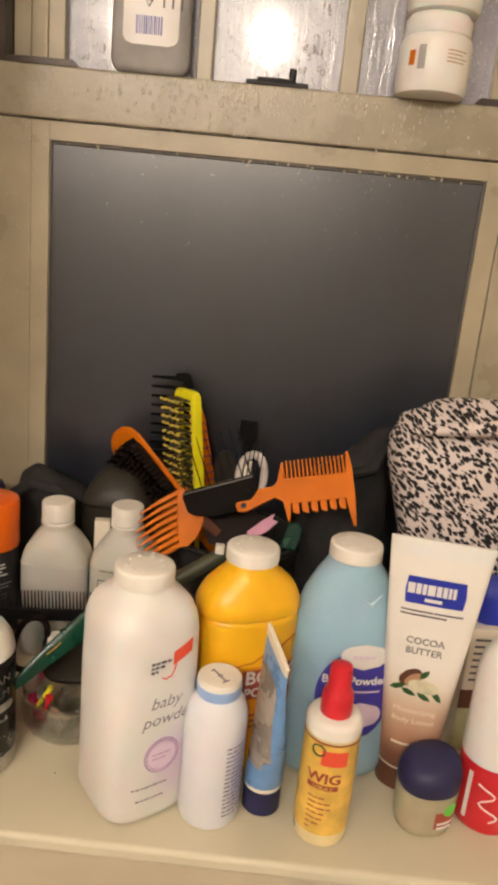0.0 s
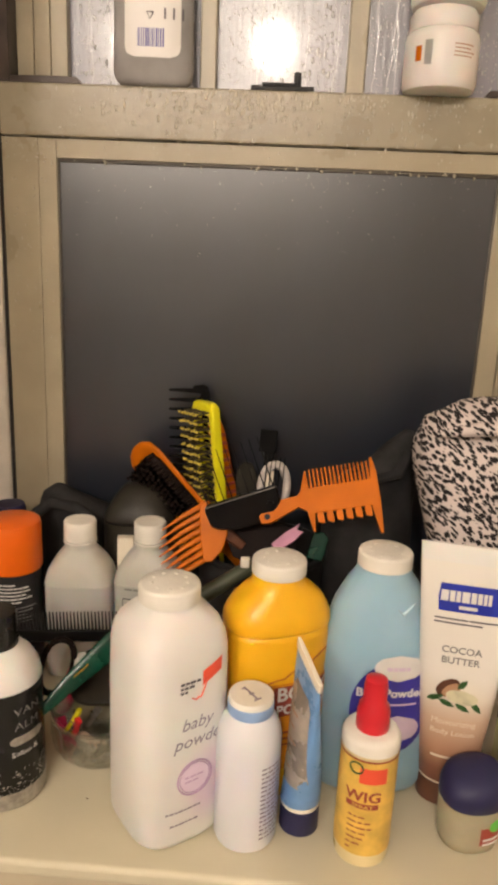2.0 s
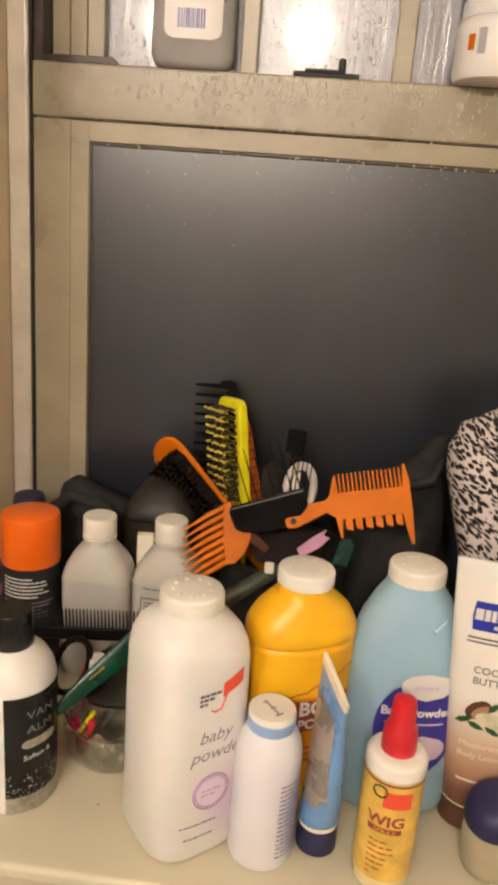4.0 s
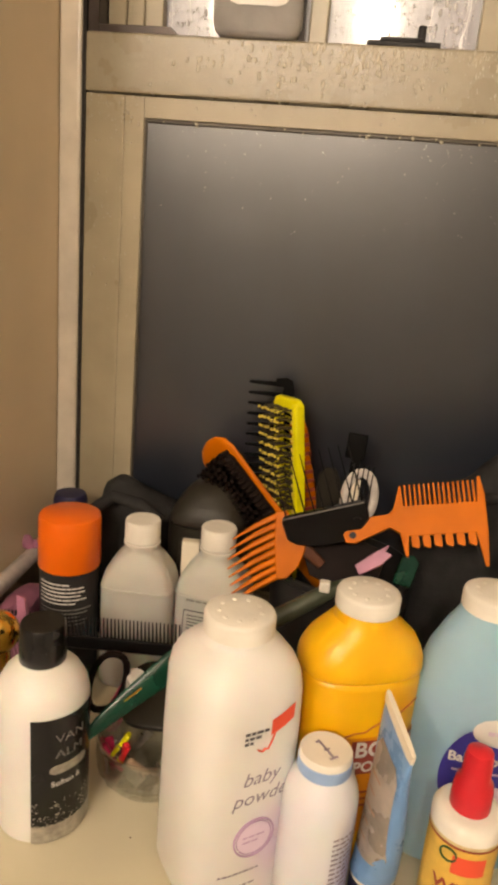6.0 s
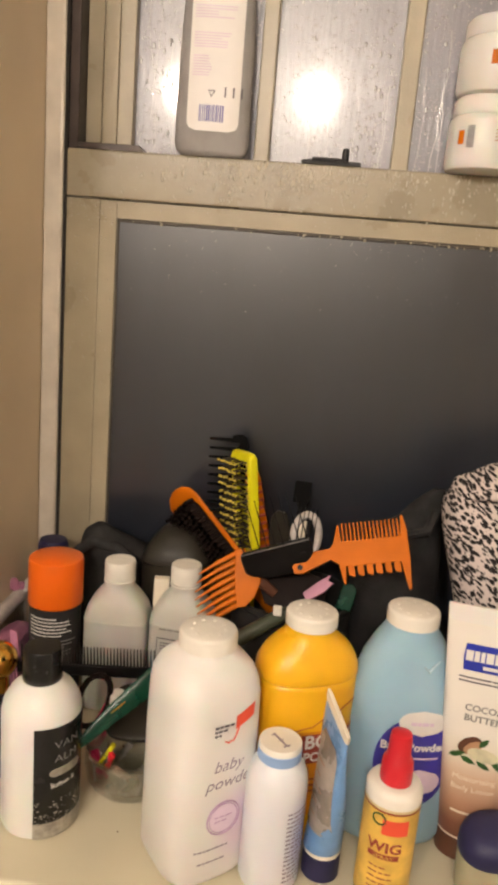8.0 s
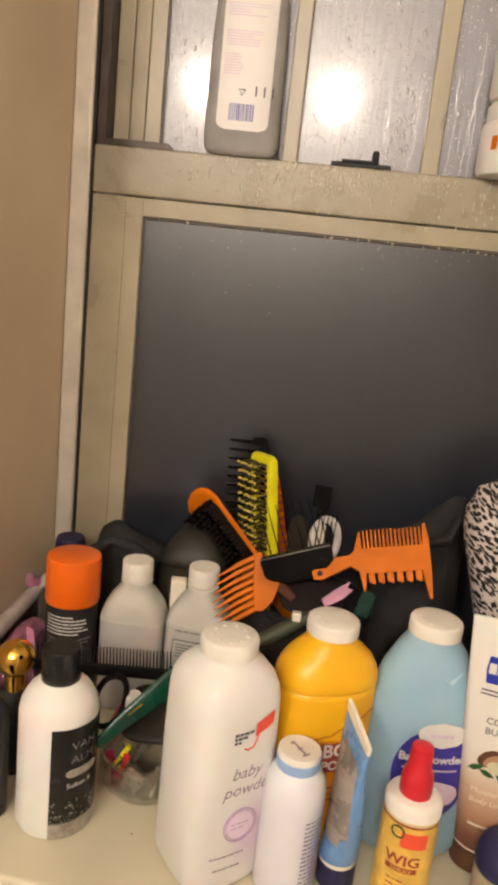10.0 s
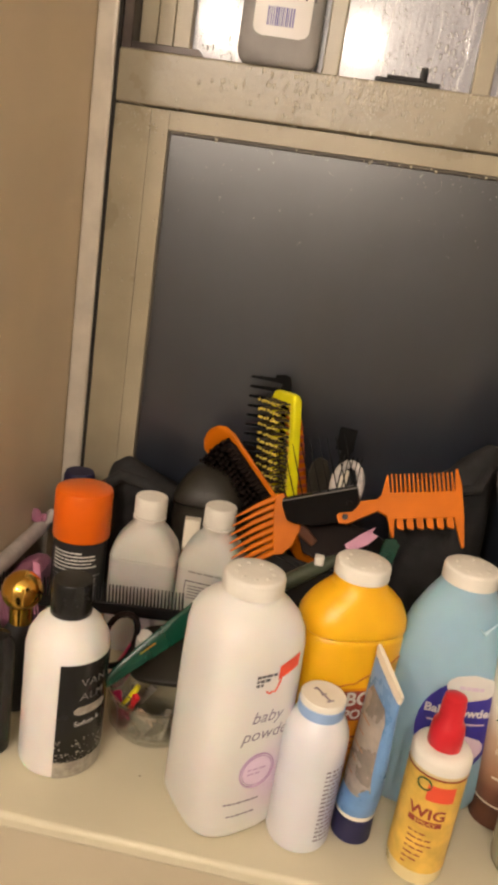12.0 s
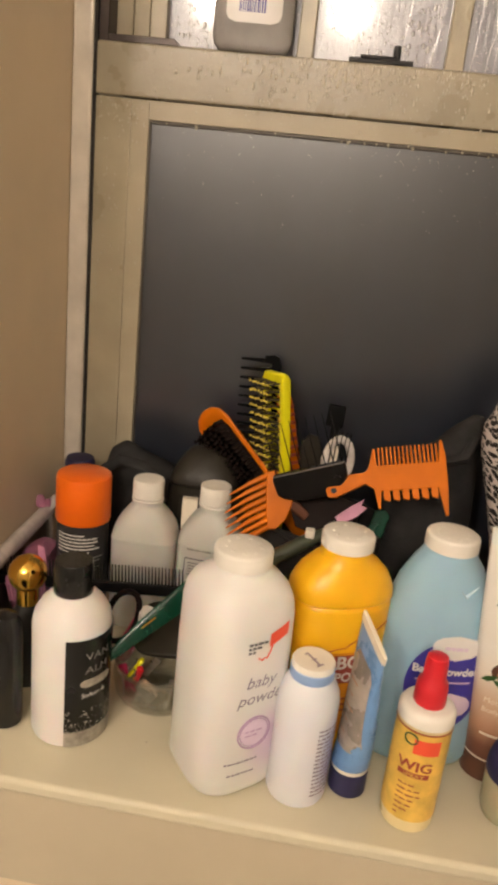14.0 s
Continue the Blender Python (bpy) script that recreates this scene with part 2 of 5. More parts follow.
def wash_mat(name, col, wash, centre, size, rough=0.34, strong=0.8):
    """Plastic with one soft-edged printed wash of colour on it."""
    m = mat(name, col, rough, var=0.04, scale=20, sss=0.2, bump=0.04)
    nt = m.node_tree
    b = nt.nodes["Principled BSDF"]
    base = b.inputs["Base Color"].links[0].from_socket
    tc, mp = nt.nodes.new("ShaderNodeTexCoord"), nt.nodes.new("ShaderNodeMapping")
    mp.vector_type = "POINT"
    mp.inputs["Location"].default_value = tuple(-c / k for c, k in zip(centre, size))
    mp.inputs["Scale"].default_value = tuple(1 / k for k in size)
    ln = nt.nodes.new("ShaderNodeVectorMath")
    ln.operation = "LENGTH"
    mr = nt.nodes.new("ShaderNodeMapRange")
    mr.interpolation_type = "SMOOTHSTEP"
    mr.inputs["From Min"].default_value, mr.inputs["From Max"].default_value = 0.15, 1.0
    mr.inputs["To Min"].default_value, mr.inputs["To Max"].default_value = strong, 0.0
    mix = nt.nodes.new("ShaderNodeMix")
    mix.data_type = "RGBA"
    mix.inputs["B"].default_value = (*wash, 1)
    nt.links.new(tc.outputs["Object"], mp.inputs["Vector"])
    nt.links.new(mp.outputs["Vector"], ln.inputs[0])
    nt.links.new(ln.outputs["Value"], mr.inputs["Value"])
    nt.links.new(mr.outputs["Result"], mix.inputs["Factor"])
    nt.links.new(base, mix.inputs["A"])
    nt.links.new(mix.outputs["Result"], b.inputs["Base Color"])
    return m


M_POWDERWASH = wash_mat("white_plastic_lilac_print", (0.79, 0.765, 0.73), (0.66, 0.5, 0.66), (0.014, -0.035, 0.046), (0.026, 0.03, 0.04), strong=0.75)
M_SMALLWASH = wash_mat("small_bottle_blue_print", (0.74, 0.735, 0.77), (0.3, 0.34, 0.62), (0.012, -0.021, 0.04), (0.019, 0.02, 0.052), strong=0.8)


def fade_mat():
    """Printed fade of the lotion tube, from white through peach to dark brown."""
    m = mat("lotion_print", (0.8, 0.77, 0.71), 0.36, var=0.04, scale=20, bump=0.04)
    nt = m.node_tree
    b = nt.nodes["Principled BSDF"]
    tc = nt.nodes.new("ShaderNodeTexCoord")
    sep = nt.nodes.new("ShaderNodeSeparateXYZ")
    mr = nt.nodes.new("ShaderNodeMapRange")
    mr.inputs["From Min"].default_value, mr.inputs["From Max"].default_value = 0.02, 0.11
    ramp = nt.nodes.new("ShaderNodeValToRGB")
    els = ramp.color_ramp.elements
    els[0].position, els[0].color = 0.0, (0.14, 0.05, 0.028, 1)
    els[1].position, els[1].color = 1.0, (0.8, 0.76, 0.69, 1)
    for p, c in ((0.14, (0.2, 0.08, 0.045, 1)), (0.3, (0.42, 0.22, 0.13, 1)), (0.6, (0.62, 0.44, 0.31, 1)), (0.82, (0.77, 0.7, 0.6, 1))):
        e = els.new(p)
        e.color = c
    nt.links.new(tc.outputs["Object"], sep.inputs["Vector"])
    nt.links.new(sep.outputs["Z"], mr.inputs["Value"])
    nt.links.new(mr.outputs["Result"], ramp.inputs["Fac"])
    nt.links.new(ramp.outputs["Color"], b.inputs["Base Color"])
    return m


M_FADE = fade_mat()

# lamp glow
M_LAMP = bpy.data.materials.new("lamp_glass")
M_LAMP.use_nodes = True
_b = M_LAMP.node_tree.nodes["Principled BSDF"]
_b.inputs["Base Color"].default_value = (0.9, 0.88, 0.82, 1)
_b.inputs["Emission Color"].default_value = (*LAMP_COLOUR, 1)
_b.inputs["Emission Strength"].default_value = LAMP_GLOW


# ---- building helpers ----
def part(name, bm, material, parent=None, label="", sharp=38):
    """Links a bmesh as one mesh object, under a thing or a part."""
    bmesh.ops.recalc_face_normals(bm, faces=bm.faces)
    for e in bm.edges:
        e.smooth = not (len(e.link_faces) == 2 and e.calc_face_angle(0) > radians(sharp))
    flat = bm.faces.layers.int.get("flat")
    for f in bm.faces:
        f.smooth = not (flat and f[flat])
    me = bpy.data.meshes.new(name)
    bm.to_mesh(me)
    bm.free()
    me.materials.append(material)
    ob = new(name, me)
    if parent:
        ob.parent = parent
    if label:
        tagged(ob, label)
    return ob


def thing(name, label, category, m, group=""):
    ob = new(name)
    ob.empty_display_size = 0.02
    ob.matrix_basis = m
    return tagged(ob, label, category, group)


def structure(name, bm, material, label, category):
    return tagged(part(name, bm, material), label, category, kind="structure")


def add_box(bm, x0, x1, y0, y1, z0, z1, bev=0.0, seg=2):
    flat = bm.faces.layers.int.get("flat") or bm.faces.layers.int.new("flat")
    vs = bmesh.ops.create_cube(bm, size=1)["verts"]
    for f in {f for v in vs for f in v.link_faces}:
        f[flat] = 1
    for v in vs:
        v.co = Vector(((x0 + x1) / 2 + v.co.x * (x1 - x0), (y0 + y1) / 2 + v.co.y * (y1 - y0), (z0 + z1) / 2 + v.co.z * (z1 - z0)))
    if bev:
        made = bmesh.ops.bevel(bm, geom=list({e for v in vs for e in v.link_edges}), offset=bev, segments=seg, affect="EDGES", profile=0.5)
        for f in made["faces"]:
            f[flat] = 0
    return bm


def box(*a, **k):
    return add_box(bmesh.new(), *a, **k)


def loft(sections, n=40, bm=None):
    """A closed body through superellipse rings: z, width, depth, power and, if given, the ring's shift in x and y."""
    bm = bm or bmesh.new()
    rings = []
    for s in sections:
        z, w, d, p = s[:4]
        ox, oy = s[4:6] if len(s) > 4 else (0, 0)
        ring = []
        for i in range(n):
            a = 2 * math.pi * (i + 0.5) / n
            c, q = math.cos(a), math.sin(a)
            ring.append(bm.verts.new((ox + math.copysign(abs(c) ** (2 / p), c) * w / 2, oy + math.copysign(abs(q) ** (2 / p), q) * d / 2, z)))
        rings.append(ring)
    for r0, r1 in zip(rings, rings[1:]):
        for i in range(n):
            bm.faces.new((r0[i], r0[(i + 1) % n], r1[(i + 1) % n], r1[i]))
    bm.faces.new(rings[0][::-1])
    bm.faces.new(rings[-1])
    return bm


def turned(profile, n=36, bm=None):
    """A round body from (radius, z) pairs."""
    return loft([(z, 2 * r, 2 * r, 2) for r, z in profile], n, bm)


def sweep(points, radius, n=10, bm=None, flat=1.0):
    """A rod along points; radius may be a list."""
    bm = bm or bmesh.new()
    pts = [Vector(p) for p in points]
    rings = []
    for i, p in enumerate(pts):
        d = (pts[min(i + 1, len(pts) - 1)] - pts[max(i - 1, 0)]).normalized()
        side = d.cross(Vector((0, 1, 0.01))).normalized()
        up = side.cross(d).normalized()
        r = radius[i] if isinstance(radius, (list, tuple)) else radius
        rings.append([bm.verts.new(p + r * (math.cos(2 * math.pi * k / n) * side + flat * math.sin(2 * math.pi * k / n) * up)) for k in range(n)])
    for r0, r1 in zip(rings, rings[1:]):
        for k in range(n):
            bm.faces.new((r0[k], r0[(k + 1) % n], r1[(k + 1) % n], r1[k]))
    bm.faces.new(rings[0][::-1])
    bm.faces.new(rings[-1])
    return bm


def slab(outline, y0, y1, bev=0.0004):
    """A flat piece: an outline in x and z, thick from y0 to y1."""
    bm = bmesh.new()
    vs = [bm.verts.new((x, y0, z)) for x, z in outline]
    f = bm.faces.new(vs)
    ext = bmesh.ops.extrude_face_region(bm, geom=[f])
    for v in (g for g in ext["geom"] if isinstance(g, bmesh.types.BMVert)):
        v.co.y = y1
    if bev:
        bmesh.ops.bevel(bm, geom=bm.edges[:], offset=bev, segments=1, affect="EDGES")
    return bm


def round_front(w, d, p, lift=0.0004):
    """The front (-y) of an upright superellipse body, as a map from (x, z) to a place."""
    def at(x, z):
        q = max(0.0, 1 - abs(2 * x / w) ** p)
        return Vector((x, -(d / 2) * q ** (1 / p) - lift, z))
    return at


def can_front(r, lift=0.0004):
    """The side of a round can: x is measured along the curve."""
    def at(x, z):
        return Vector((math.sin(x / r) * (r + lift), -math.cos(x / r) * (r + lift), z))
    return at


def patch(surf, x0, x1, z0, z1, nx=12, nz=6, corner=0.0, oval=False, thick=0.0):
    """A printed patch on a surface, with rounded corners or an oval outline."""
    bm = bmesh.new()
    grid = []
    for j in range(nz + 1):
        row = []
        v = j / nz
        z = z0 + (z1 - z0) * v
        for i in range(nx + 1):
            u = i / nx * 2 - 1
            if oval:
                w = math.sqrt(max(0.0004, 1 - (2 * v - 1) ** 2))
            else:
                e = min(v, 1 - v) * (z1 - z0)
                w = 1 if e >= corner else 1 - (corner - math.sqrt(max(0, corner ** 2 - (corner - e) ** 2))) / ((x1 - x0) / 2)
            row.append(bm.verts.new(surf((x0 + x1) / 2 + u * w * (x1 - x0) / 2, z)))
        grid.append(row)
    for j in range(nz):
        for i in range(nx):
            bm.faces.new((grid[j][i], grid[j][i + 1], grid[j + 1][i + 1], grid[j + 1][i]))
    return bm


def words(text, size, surf, x, z, align="LEFT", slant=0.0, stretch=1.0, bold=0.0):
    """Lettering laid on a surface."""
    cu = bpy.data.curves.new("lettering", "FONT")
    cu.body, cu.size, cu.align_x, cu.shear, cu.offset, cu.resolution_u = text, size, align, slant, bold, 3
    ob = bpy.data.objects.new("lettering", cu)
    scene.collection.objects.link(ob)
    me = bpy.data.meshes.new_from_object(ob.evaluated_get(bpy.context.evaluated_depsgraph_get()))
    bm = bmesh.new()
    bm.from_mesh(me)
    bpy.data.objects.remove(ob)
    bpy.data.meshes.remove(me)
    bpy.data.curves.remove(cu)
    for v in bm.verts:
        v.co = surf(x + v.co.x * stretch, z + v.co.y)
    return bm


def bars(surf, x, z, lengths, height, gap, bm=None, space=None):
    """Rows of unreadable print."""
    bm = bm or bmesh.new()
    for i, row in enumerate(lengths):
        cx = x
        for k, ln in enumerate(row if isinstance(row, (list, tuple)) else (row,)):
            z0 = z - i * gap
            n = max(1, int(ln / 0.003))
            lo = [bm.verts.new(surf(cx + ln * j / n, z0)) for j in range(n + 1)]
            hi = [bm.verts.new(surf(cx + ln * j / n, z0 + height)) for j in range(n + 1)]
            for j in range(n):
                bm.faces.new((lo[j], lo[j + 1], hi[j + 1], hi[j]))
            cx += ln + (height * 0.7 if space is None else space)
    return bm


# ---- the window niche and the room ----
SILL_Z, FRONT_Y, WIN_Y = 0.9, 0.436, 0.78
NL, NR = -0.264, 0.312
# unseen room shell, placed close to bounce the lamp's light back
structure("floor", box(-0.98, 0.98, -1.38, 0.7, -0.05, 0.0), M_FLOOR, "unseen beige floor added to bounce light", "floor")
structure("ceiling", box(-0.98, 0.98, -1.38, 0.95, 2.4, 2.46), M_CEIL, "unseen off-white ceiling added to bounce light", "ceiling")
structure("wall_west", box(-0.98, -0.9, -1.3, FRONT_Y + 0.0115, 0, 2.4), M_BOUNCEWALL, "unseen beige-grey side wall added to bounce light", "wall")
structure("wall_east", box(0.9, 0.98, -1.3, FRONT_Y + 0.0115, 0, 2.4), M_BOUNCEWALL, "unseen beige-grey side wall added to bounce light", "wall")
structure("wall_south", box(-0.98, 0.98, -1.38, -1.3, 0, 2.4), M_BOUNCEWALL, "unseen beige-grey wall behind the lamp, added for bounce and reflections", "wall")
structure("wall_niche_west", box(-0.98, NL, FRONT_Y + 0.012, 0.95, 0, 2.4), M_WALL, "smooth beige painted side of the window niche", "wall")
structure("wall_niche_east", box(NR, 0.98, FRONT_Y + 0.012, 0.95, 0, 2.4), M_WALL, "smooth beige painted side of the window niche", "wall")
structure("wall_below_sill", box(NL, NR, FRONT_Y + 0.03, 0.95, 0, 0.799), M_WALL, "beige painted wall below the window sill", "wall")
structure("wall_above_window", box(NL, NR, FRONT_Y + 0.012, 0.95, 2.0, 2.4), M_WALL, "beige painted wall above the window", "wall")
bm = bmesh.new()
add_box(bm, NL - 0.12, NL - 0.001, FRONT_Y, FRONT_Y + 0.0115, 0.8, 0.9, 0.004, 3)
add_box(bm, NR + 0.001, NR + 0.12, FRONT_Y, FRONT_Y + 0.0115, 0.8, 0.9, 0.004, 3)
structure("sill_apron", bm, M_SILL, "cream painted ends of the window sill", "window sill")
# front face, coloured a darker tan than the sill top
structure("sill_front", box(NL + 0.001, NR - 0.001, FRONT_Y + 0.005, WIN_Y + 0.02, 0.8, 0.8875, 0.001), M_APRON, "front below the window sill, darker tan than its top", "window sill")
structure("window_sill", box(NL + 0.001, NR - 0.001, FRONT_Y, WIN_Y + 0.03, 0.888, 0.9, 0.0035, 3), M_SILL, "deep cream painted window sill with a soft front edge", "window sill")


def lower_window():
    w = tagged(new("window_1"), "dark misted lower window pane in a beige painted frame", "window", kind="structure")
    x0, x1 = -0.24, 0.288
    part("frame_stile", box(x0, -0.2047, WIN_Y, WIN_Y + 0.05, 0.9, 1.387, 0.0006), M_FRAME, w)
    part("frame_stile", box(0.2515, x1, WIN_Y, WIN_Y + 0.05, 0.9, 1.387, 0.0006), M_FRAME, w)
    # sash
    part("sash_stile", box(-0.2046, -0.187, WIN_Y + 0.0004, WIN_Y + 0.04, 0.9, 1.3868, 0.0005), M_FRAME, w)
    part("sash_stile", box(0.232, 0.2505, WIN_Y + 0.001, WIN_Y + 0.04, 0.9, 1.3868, 0.0005), M_FRAME, w)
    part("sash_rail", box(-0.187, 0.232, WIN_Y + 0.0006, WIN_Y + 0.04, 1.3695, 1.3868, 0.0005), M_FRAME, w)
    part("sash_rail", box(-0.187, 0.232, WIN_Y + 0.0006, WIN_Y + 0.04, 0.9, 0.935, 0.0012), M_FRAME, w)
    # dark putty bead round the pane
    part("putty_bead", box(-0.187, -0.1848, WIN_Y + 0.002, WIN_Y + 0.03, 0.935, 1.3695, 0.001), M_BEAD, w)
    part("putty_bead", box(0.2296, 0.232, WIN_Y + 0.002, WIN_Y + 0.03, 0.935, 1.3695, 0.001), M_BEAD, w)
    part("putty_bead", box(-0.1848, 0.2296, WIN_Y + 0.002, WIN_Y + 0.03, 1.3665, 1.3695, 0.001), M_BEAD, w)
    part("pane", box(-0.1848, 0.2296, WIN_Y + 0.0045, WIN_Y + 0.0095, 0.935, 1.3665), M_PANE, w, "dark frosted pane with night behind it")
    return w


lower_window()
# unseen backing, added to close the niche off in the dark
structure("window_back", box(NL, NR, WIN_Y + 0.1, WIN_Y + 0.13, 0.87, 2.0), M_GAP, "unseen dark board added behind the window", "wall")
bm = box(-0.2395, 0.288, WIN_Y - 0.004, WIN_Y + 0.06, 1.3878, 1.434, 0.002)
structure("trim_middle_rail", bm, M_RAIL, "beige gloss painted window rail wet with drips", "window rail")
structure("trim_gap_west", box(-0.2432, -0.24, WIN_Y - 0.0015, WIN_Y + 0.05, 0.9, 1.9), M_GAP, "dark joint between frame and wall strip", "joint")
# painted corner strip beside the wall, a little uneven
bm = box(NL + 0.0005, -0.2432, WIN_Y - 0.004, WIN_Y + 0.05, 0.9, 1.95, 0.003)
structure("trim_corner_strip", bm, M_STRIP, "pale glossy painted strip in the corner", "trim")
bm = box(0.2885, NR - 0.0005, WIN_Y - 0.004, WIN_Y + 0.05, 0.9, 1.95, 0.003)
structure("trim_corner_strip_east", bm, M_STRIP, "pale glossy painted strip in the corner", "trim")

UP_Y = 0.81


def upper_window():
    w = tagged(new("window_2"), "row of narrow wet upper panes in beige wooden frames", "window", kind="structure")
    z0, z1 = 1.434, 1.92
    # side boards with grooves
    for xa, xb in ((-0.229, -0.2125), (-0.212, -0.1965), (-0.196, -0.18)):
        part("side_board", box(xa, xb, UP_Y - 0.01, UP_Y + 0.03, z0, z1, 0.001), M_FRAME, w)
    for xa, xb in ((0.226, 0.245), (0.2455, 0.265), (0.2655, 0.288)):
        part("side_board", box(xa, xb, UP_Y - 0.01, UP_Y + 0.03, z0, z1, 0.001), M_FRAME, w)
    for xa, xb in ((-0.054, -0.0385), (0.0835, 0.101)):
        part("mullion", box(xa, xb, UP_Y - 0.01, UP_Y + 0.03, z0, z1, 0.0015), M_FRAME, w)
    for xa, xb in ((-0.18, -0.054), (-0.0385, 0.0835), (0.101, 0.226)):
        part("pane", box(xa, xb, UP_Y, UP_Y + 0.005, z0, z1), M_PANEUP, w, "wet glossy pane with condensation")
    part("top_rail", box(-0.229, 0.288, UP_Y - 0.01, UP_Y + 0.03, z1, 2.0, 0.001), M_FRAME, w)
    # dark metal edging
    part("edge_strip", box(-0.2395, -0.2295, UP_Y - 0.03, UP_Y + 0.03, z0, 2.0, 0.001), M_TRIM, w, "dark brown metal edging")
    o = [(-0.2295, z0 + 0.0005), (-0.161, z0 + 0.0005), (-0.167, z0 + 0.0065), (-0.2295, z0 + 0.0065)]
    part("edge_strip", slab(o, UP_Y - 0.03, UP_Y - 0.0105), M_TRIM, w, "dark brown metal edging")
    o = [(0.208, z0 + 0.0005), (0.288, z0 + 0.0005), (0.288, z0 + 0.0065), (0.213, z0 + 0.0065)]
    part("edge_strip", slab(o, UP_Y - 0.03, UP_Y - 0.0105), M_TRIM, w, "dark brown metal edging")
    return w


upper_window()

# wall light behind the camera
lamp = thing("wall_light", "lit wall light with two round glass bulbs on a bar", "lamp", pose(*LAMP))
part("bar", box(-0.62, 0.13, -0.098, -0.07, -0.03, 0.03, 0.006), M_SILVER, lamp, "brushed metal bar")
for dx in (0.0, -0.49):
    g = part("bulb", turned([(0.001, -0.052)] + [(0.052 * math.sin(math.pi * k / 16), -0.052 * math.cos(math.pi * k / 16)) for k in range(1, 16)] + [(0.001, 0.052)], 24), M_LAMP, lamp, "glowing round bulb")
    g.location = (dx, 0, 0)
    s = part("socket", turned([(0.024, 0.0), (0.024, 0.02), (0.018, 0.023)], 20), M_SILVER, lamp)
    s.matrix_basis = pose(dx, -0.072, 0, -90, 0, 0)


# ---- bottles along the front of the sill ----
def cap_with_holes(r, z0, z1, parent, material=M_CAPW, name="cap"):
    c = part(name, turned([(r * 0.97, z0), (r, z0 + 0.0006), (r, z1 - 0.0025), (r * 0.965, z1 - 0.0008), (r * 0.9, z1), (r * 0.2, z1 - 0.0004), (0.0005, z1 - 0.0004)], 40), material, parent)
    bm = bmesh.new()
    for k in range(9):
        a = 2 * math.pi * k / 9
        q = bmesh.ops.create_uvsphere(bm, u_segments=8, v_segments=6, radius=0.0016)
        for v in q["verts"]:
            v.co = Vector((v.co.x + 0.6 * r * math.cos(a), v.co.y + 0.6 * r * math.sin(a), z1 - 0.0003 + v.co.z * 0.5))
    tagged(part("sifter_bumps", bm, material, c), kind="stuff")
    return c


def tall(k, sections):
    """The same rings, stretched upwards."""
    return [(s[0] * k, *s[1:]) for s in sections]


def baby_powder():
    t = thing("powder_bottle", "tall white plastic baby powder bottle with printed label", "bottle", pose(-0.0238, 0.4895, SILL_Z, 0, 0, 38))
    w, d = 0.0705, 0.071
    part("body", loft(tall(1.05, [(0, w - .014, d - .014, 3), (.002, w - .006, d - .006, 3.2), (.008, w, d, 3.4), (.1, w, d, 3.4), (.133, w - .001, d - .001, 3.3), (.142, w - .0035, d - .0035, 3.2), (.149, w - .009, d - .0095, 3), (.154, w - .0175, d - .018, 2.6), (.157, w - .026, d - .026, 2.2), (.1605, .0385, .0385, 2), (.163, .038, .038, 2)]), 64), M_POWDERWASH, t)
    cap_with_holes(0.0205, 0.1695, 0.1815, t)
    f = round_front(w, d, 3.4)
    part("price_tag", patch(lambda x, z: f(x, z + .45 * (x - .012)), .0055, .0205, .1255, .1355, 6, 2), M_REDTAG, t, "small red sticker")
    part("emblem", bars(f, -.0105, .1262, [(.003, .0025, .004, .003), (.002, .003, .0035), (.0025, .002)], .0019, .0031, space=.0007), M_INK, t, "dark brand mark")
    part("emblem_ribbon", sweep([f(x, z) for x, z in ((-.002, .1155), (.001, .1135), (.0025, .115), (.0045, .1145), (.0065, .119), (.008, .1235))], .0005, 5), M_REDTAG, t)
    part("lettering", words("baby", .0125, f, -.0095, .0925, slant=.28), M_VIOLETINK, t)
    part("lettering", words("powder", .0125, f, -.0145, .0795, slant=.28), M_VIOLETINK, t)
    for r, th in ((.0128, .0006), (.0112, .0004)):
        part("print_ring", sweep([f(.0015 + r * math.cos(k * math.pi / 16), .0545 + r * math.sin(k * math.pi / 16)) for k in range(33)], th, 5), M_LILACDARK, t, "lilac round print")
    part("print_disc", patch(f, -.0092, .0122, .0438, .0652, 12, 12, oval=True), M_LILAC, t, "lilac round print")
    f2 = round_front(w, d, 3.4, 0.0007)
    part("print_disc_bars", bars(f2, -.006, .0555, [(.003, .004, .005), (.005, .004)], .0014, .0034, space=.0009), M_LILACDARK, t)
    part("small_print", bars(f, -.0195, .031, [(.002, .003, .002, .0035, .0015, .004, .003, .002)], .0014, .003, bars(f, -.0165, .021, [(.003, .002, .004, .0015, .003, .004)], .0013, .003, space=.0007), space=.0007), M_VIOLETINK, t)
    return t


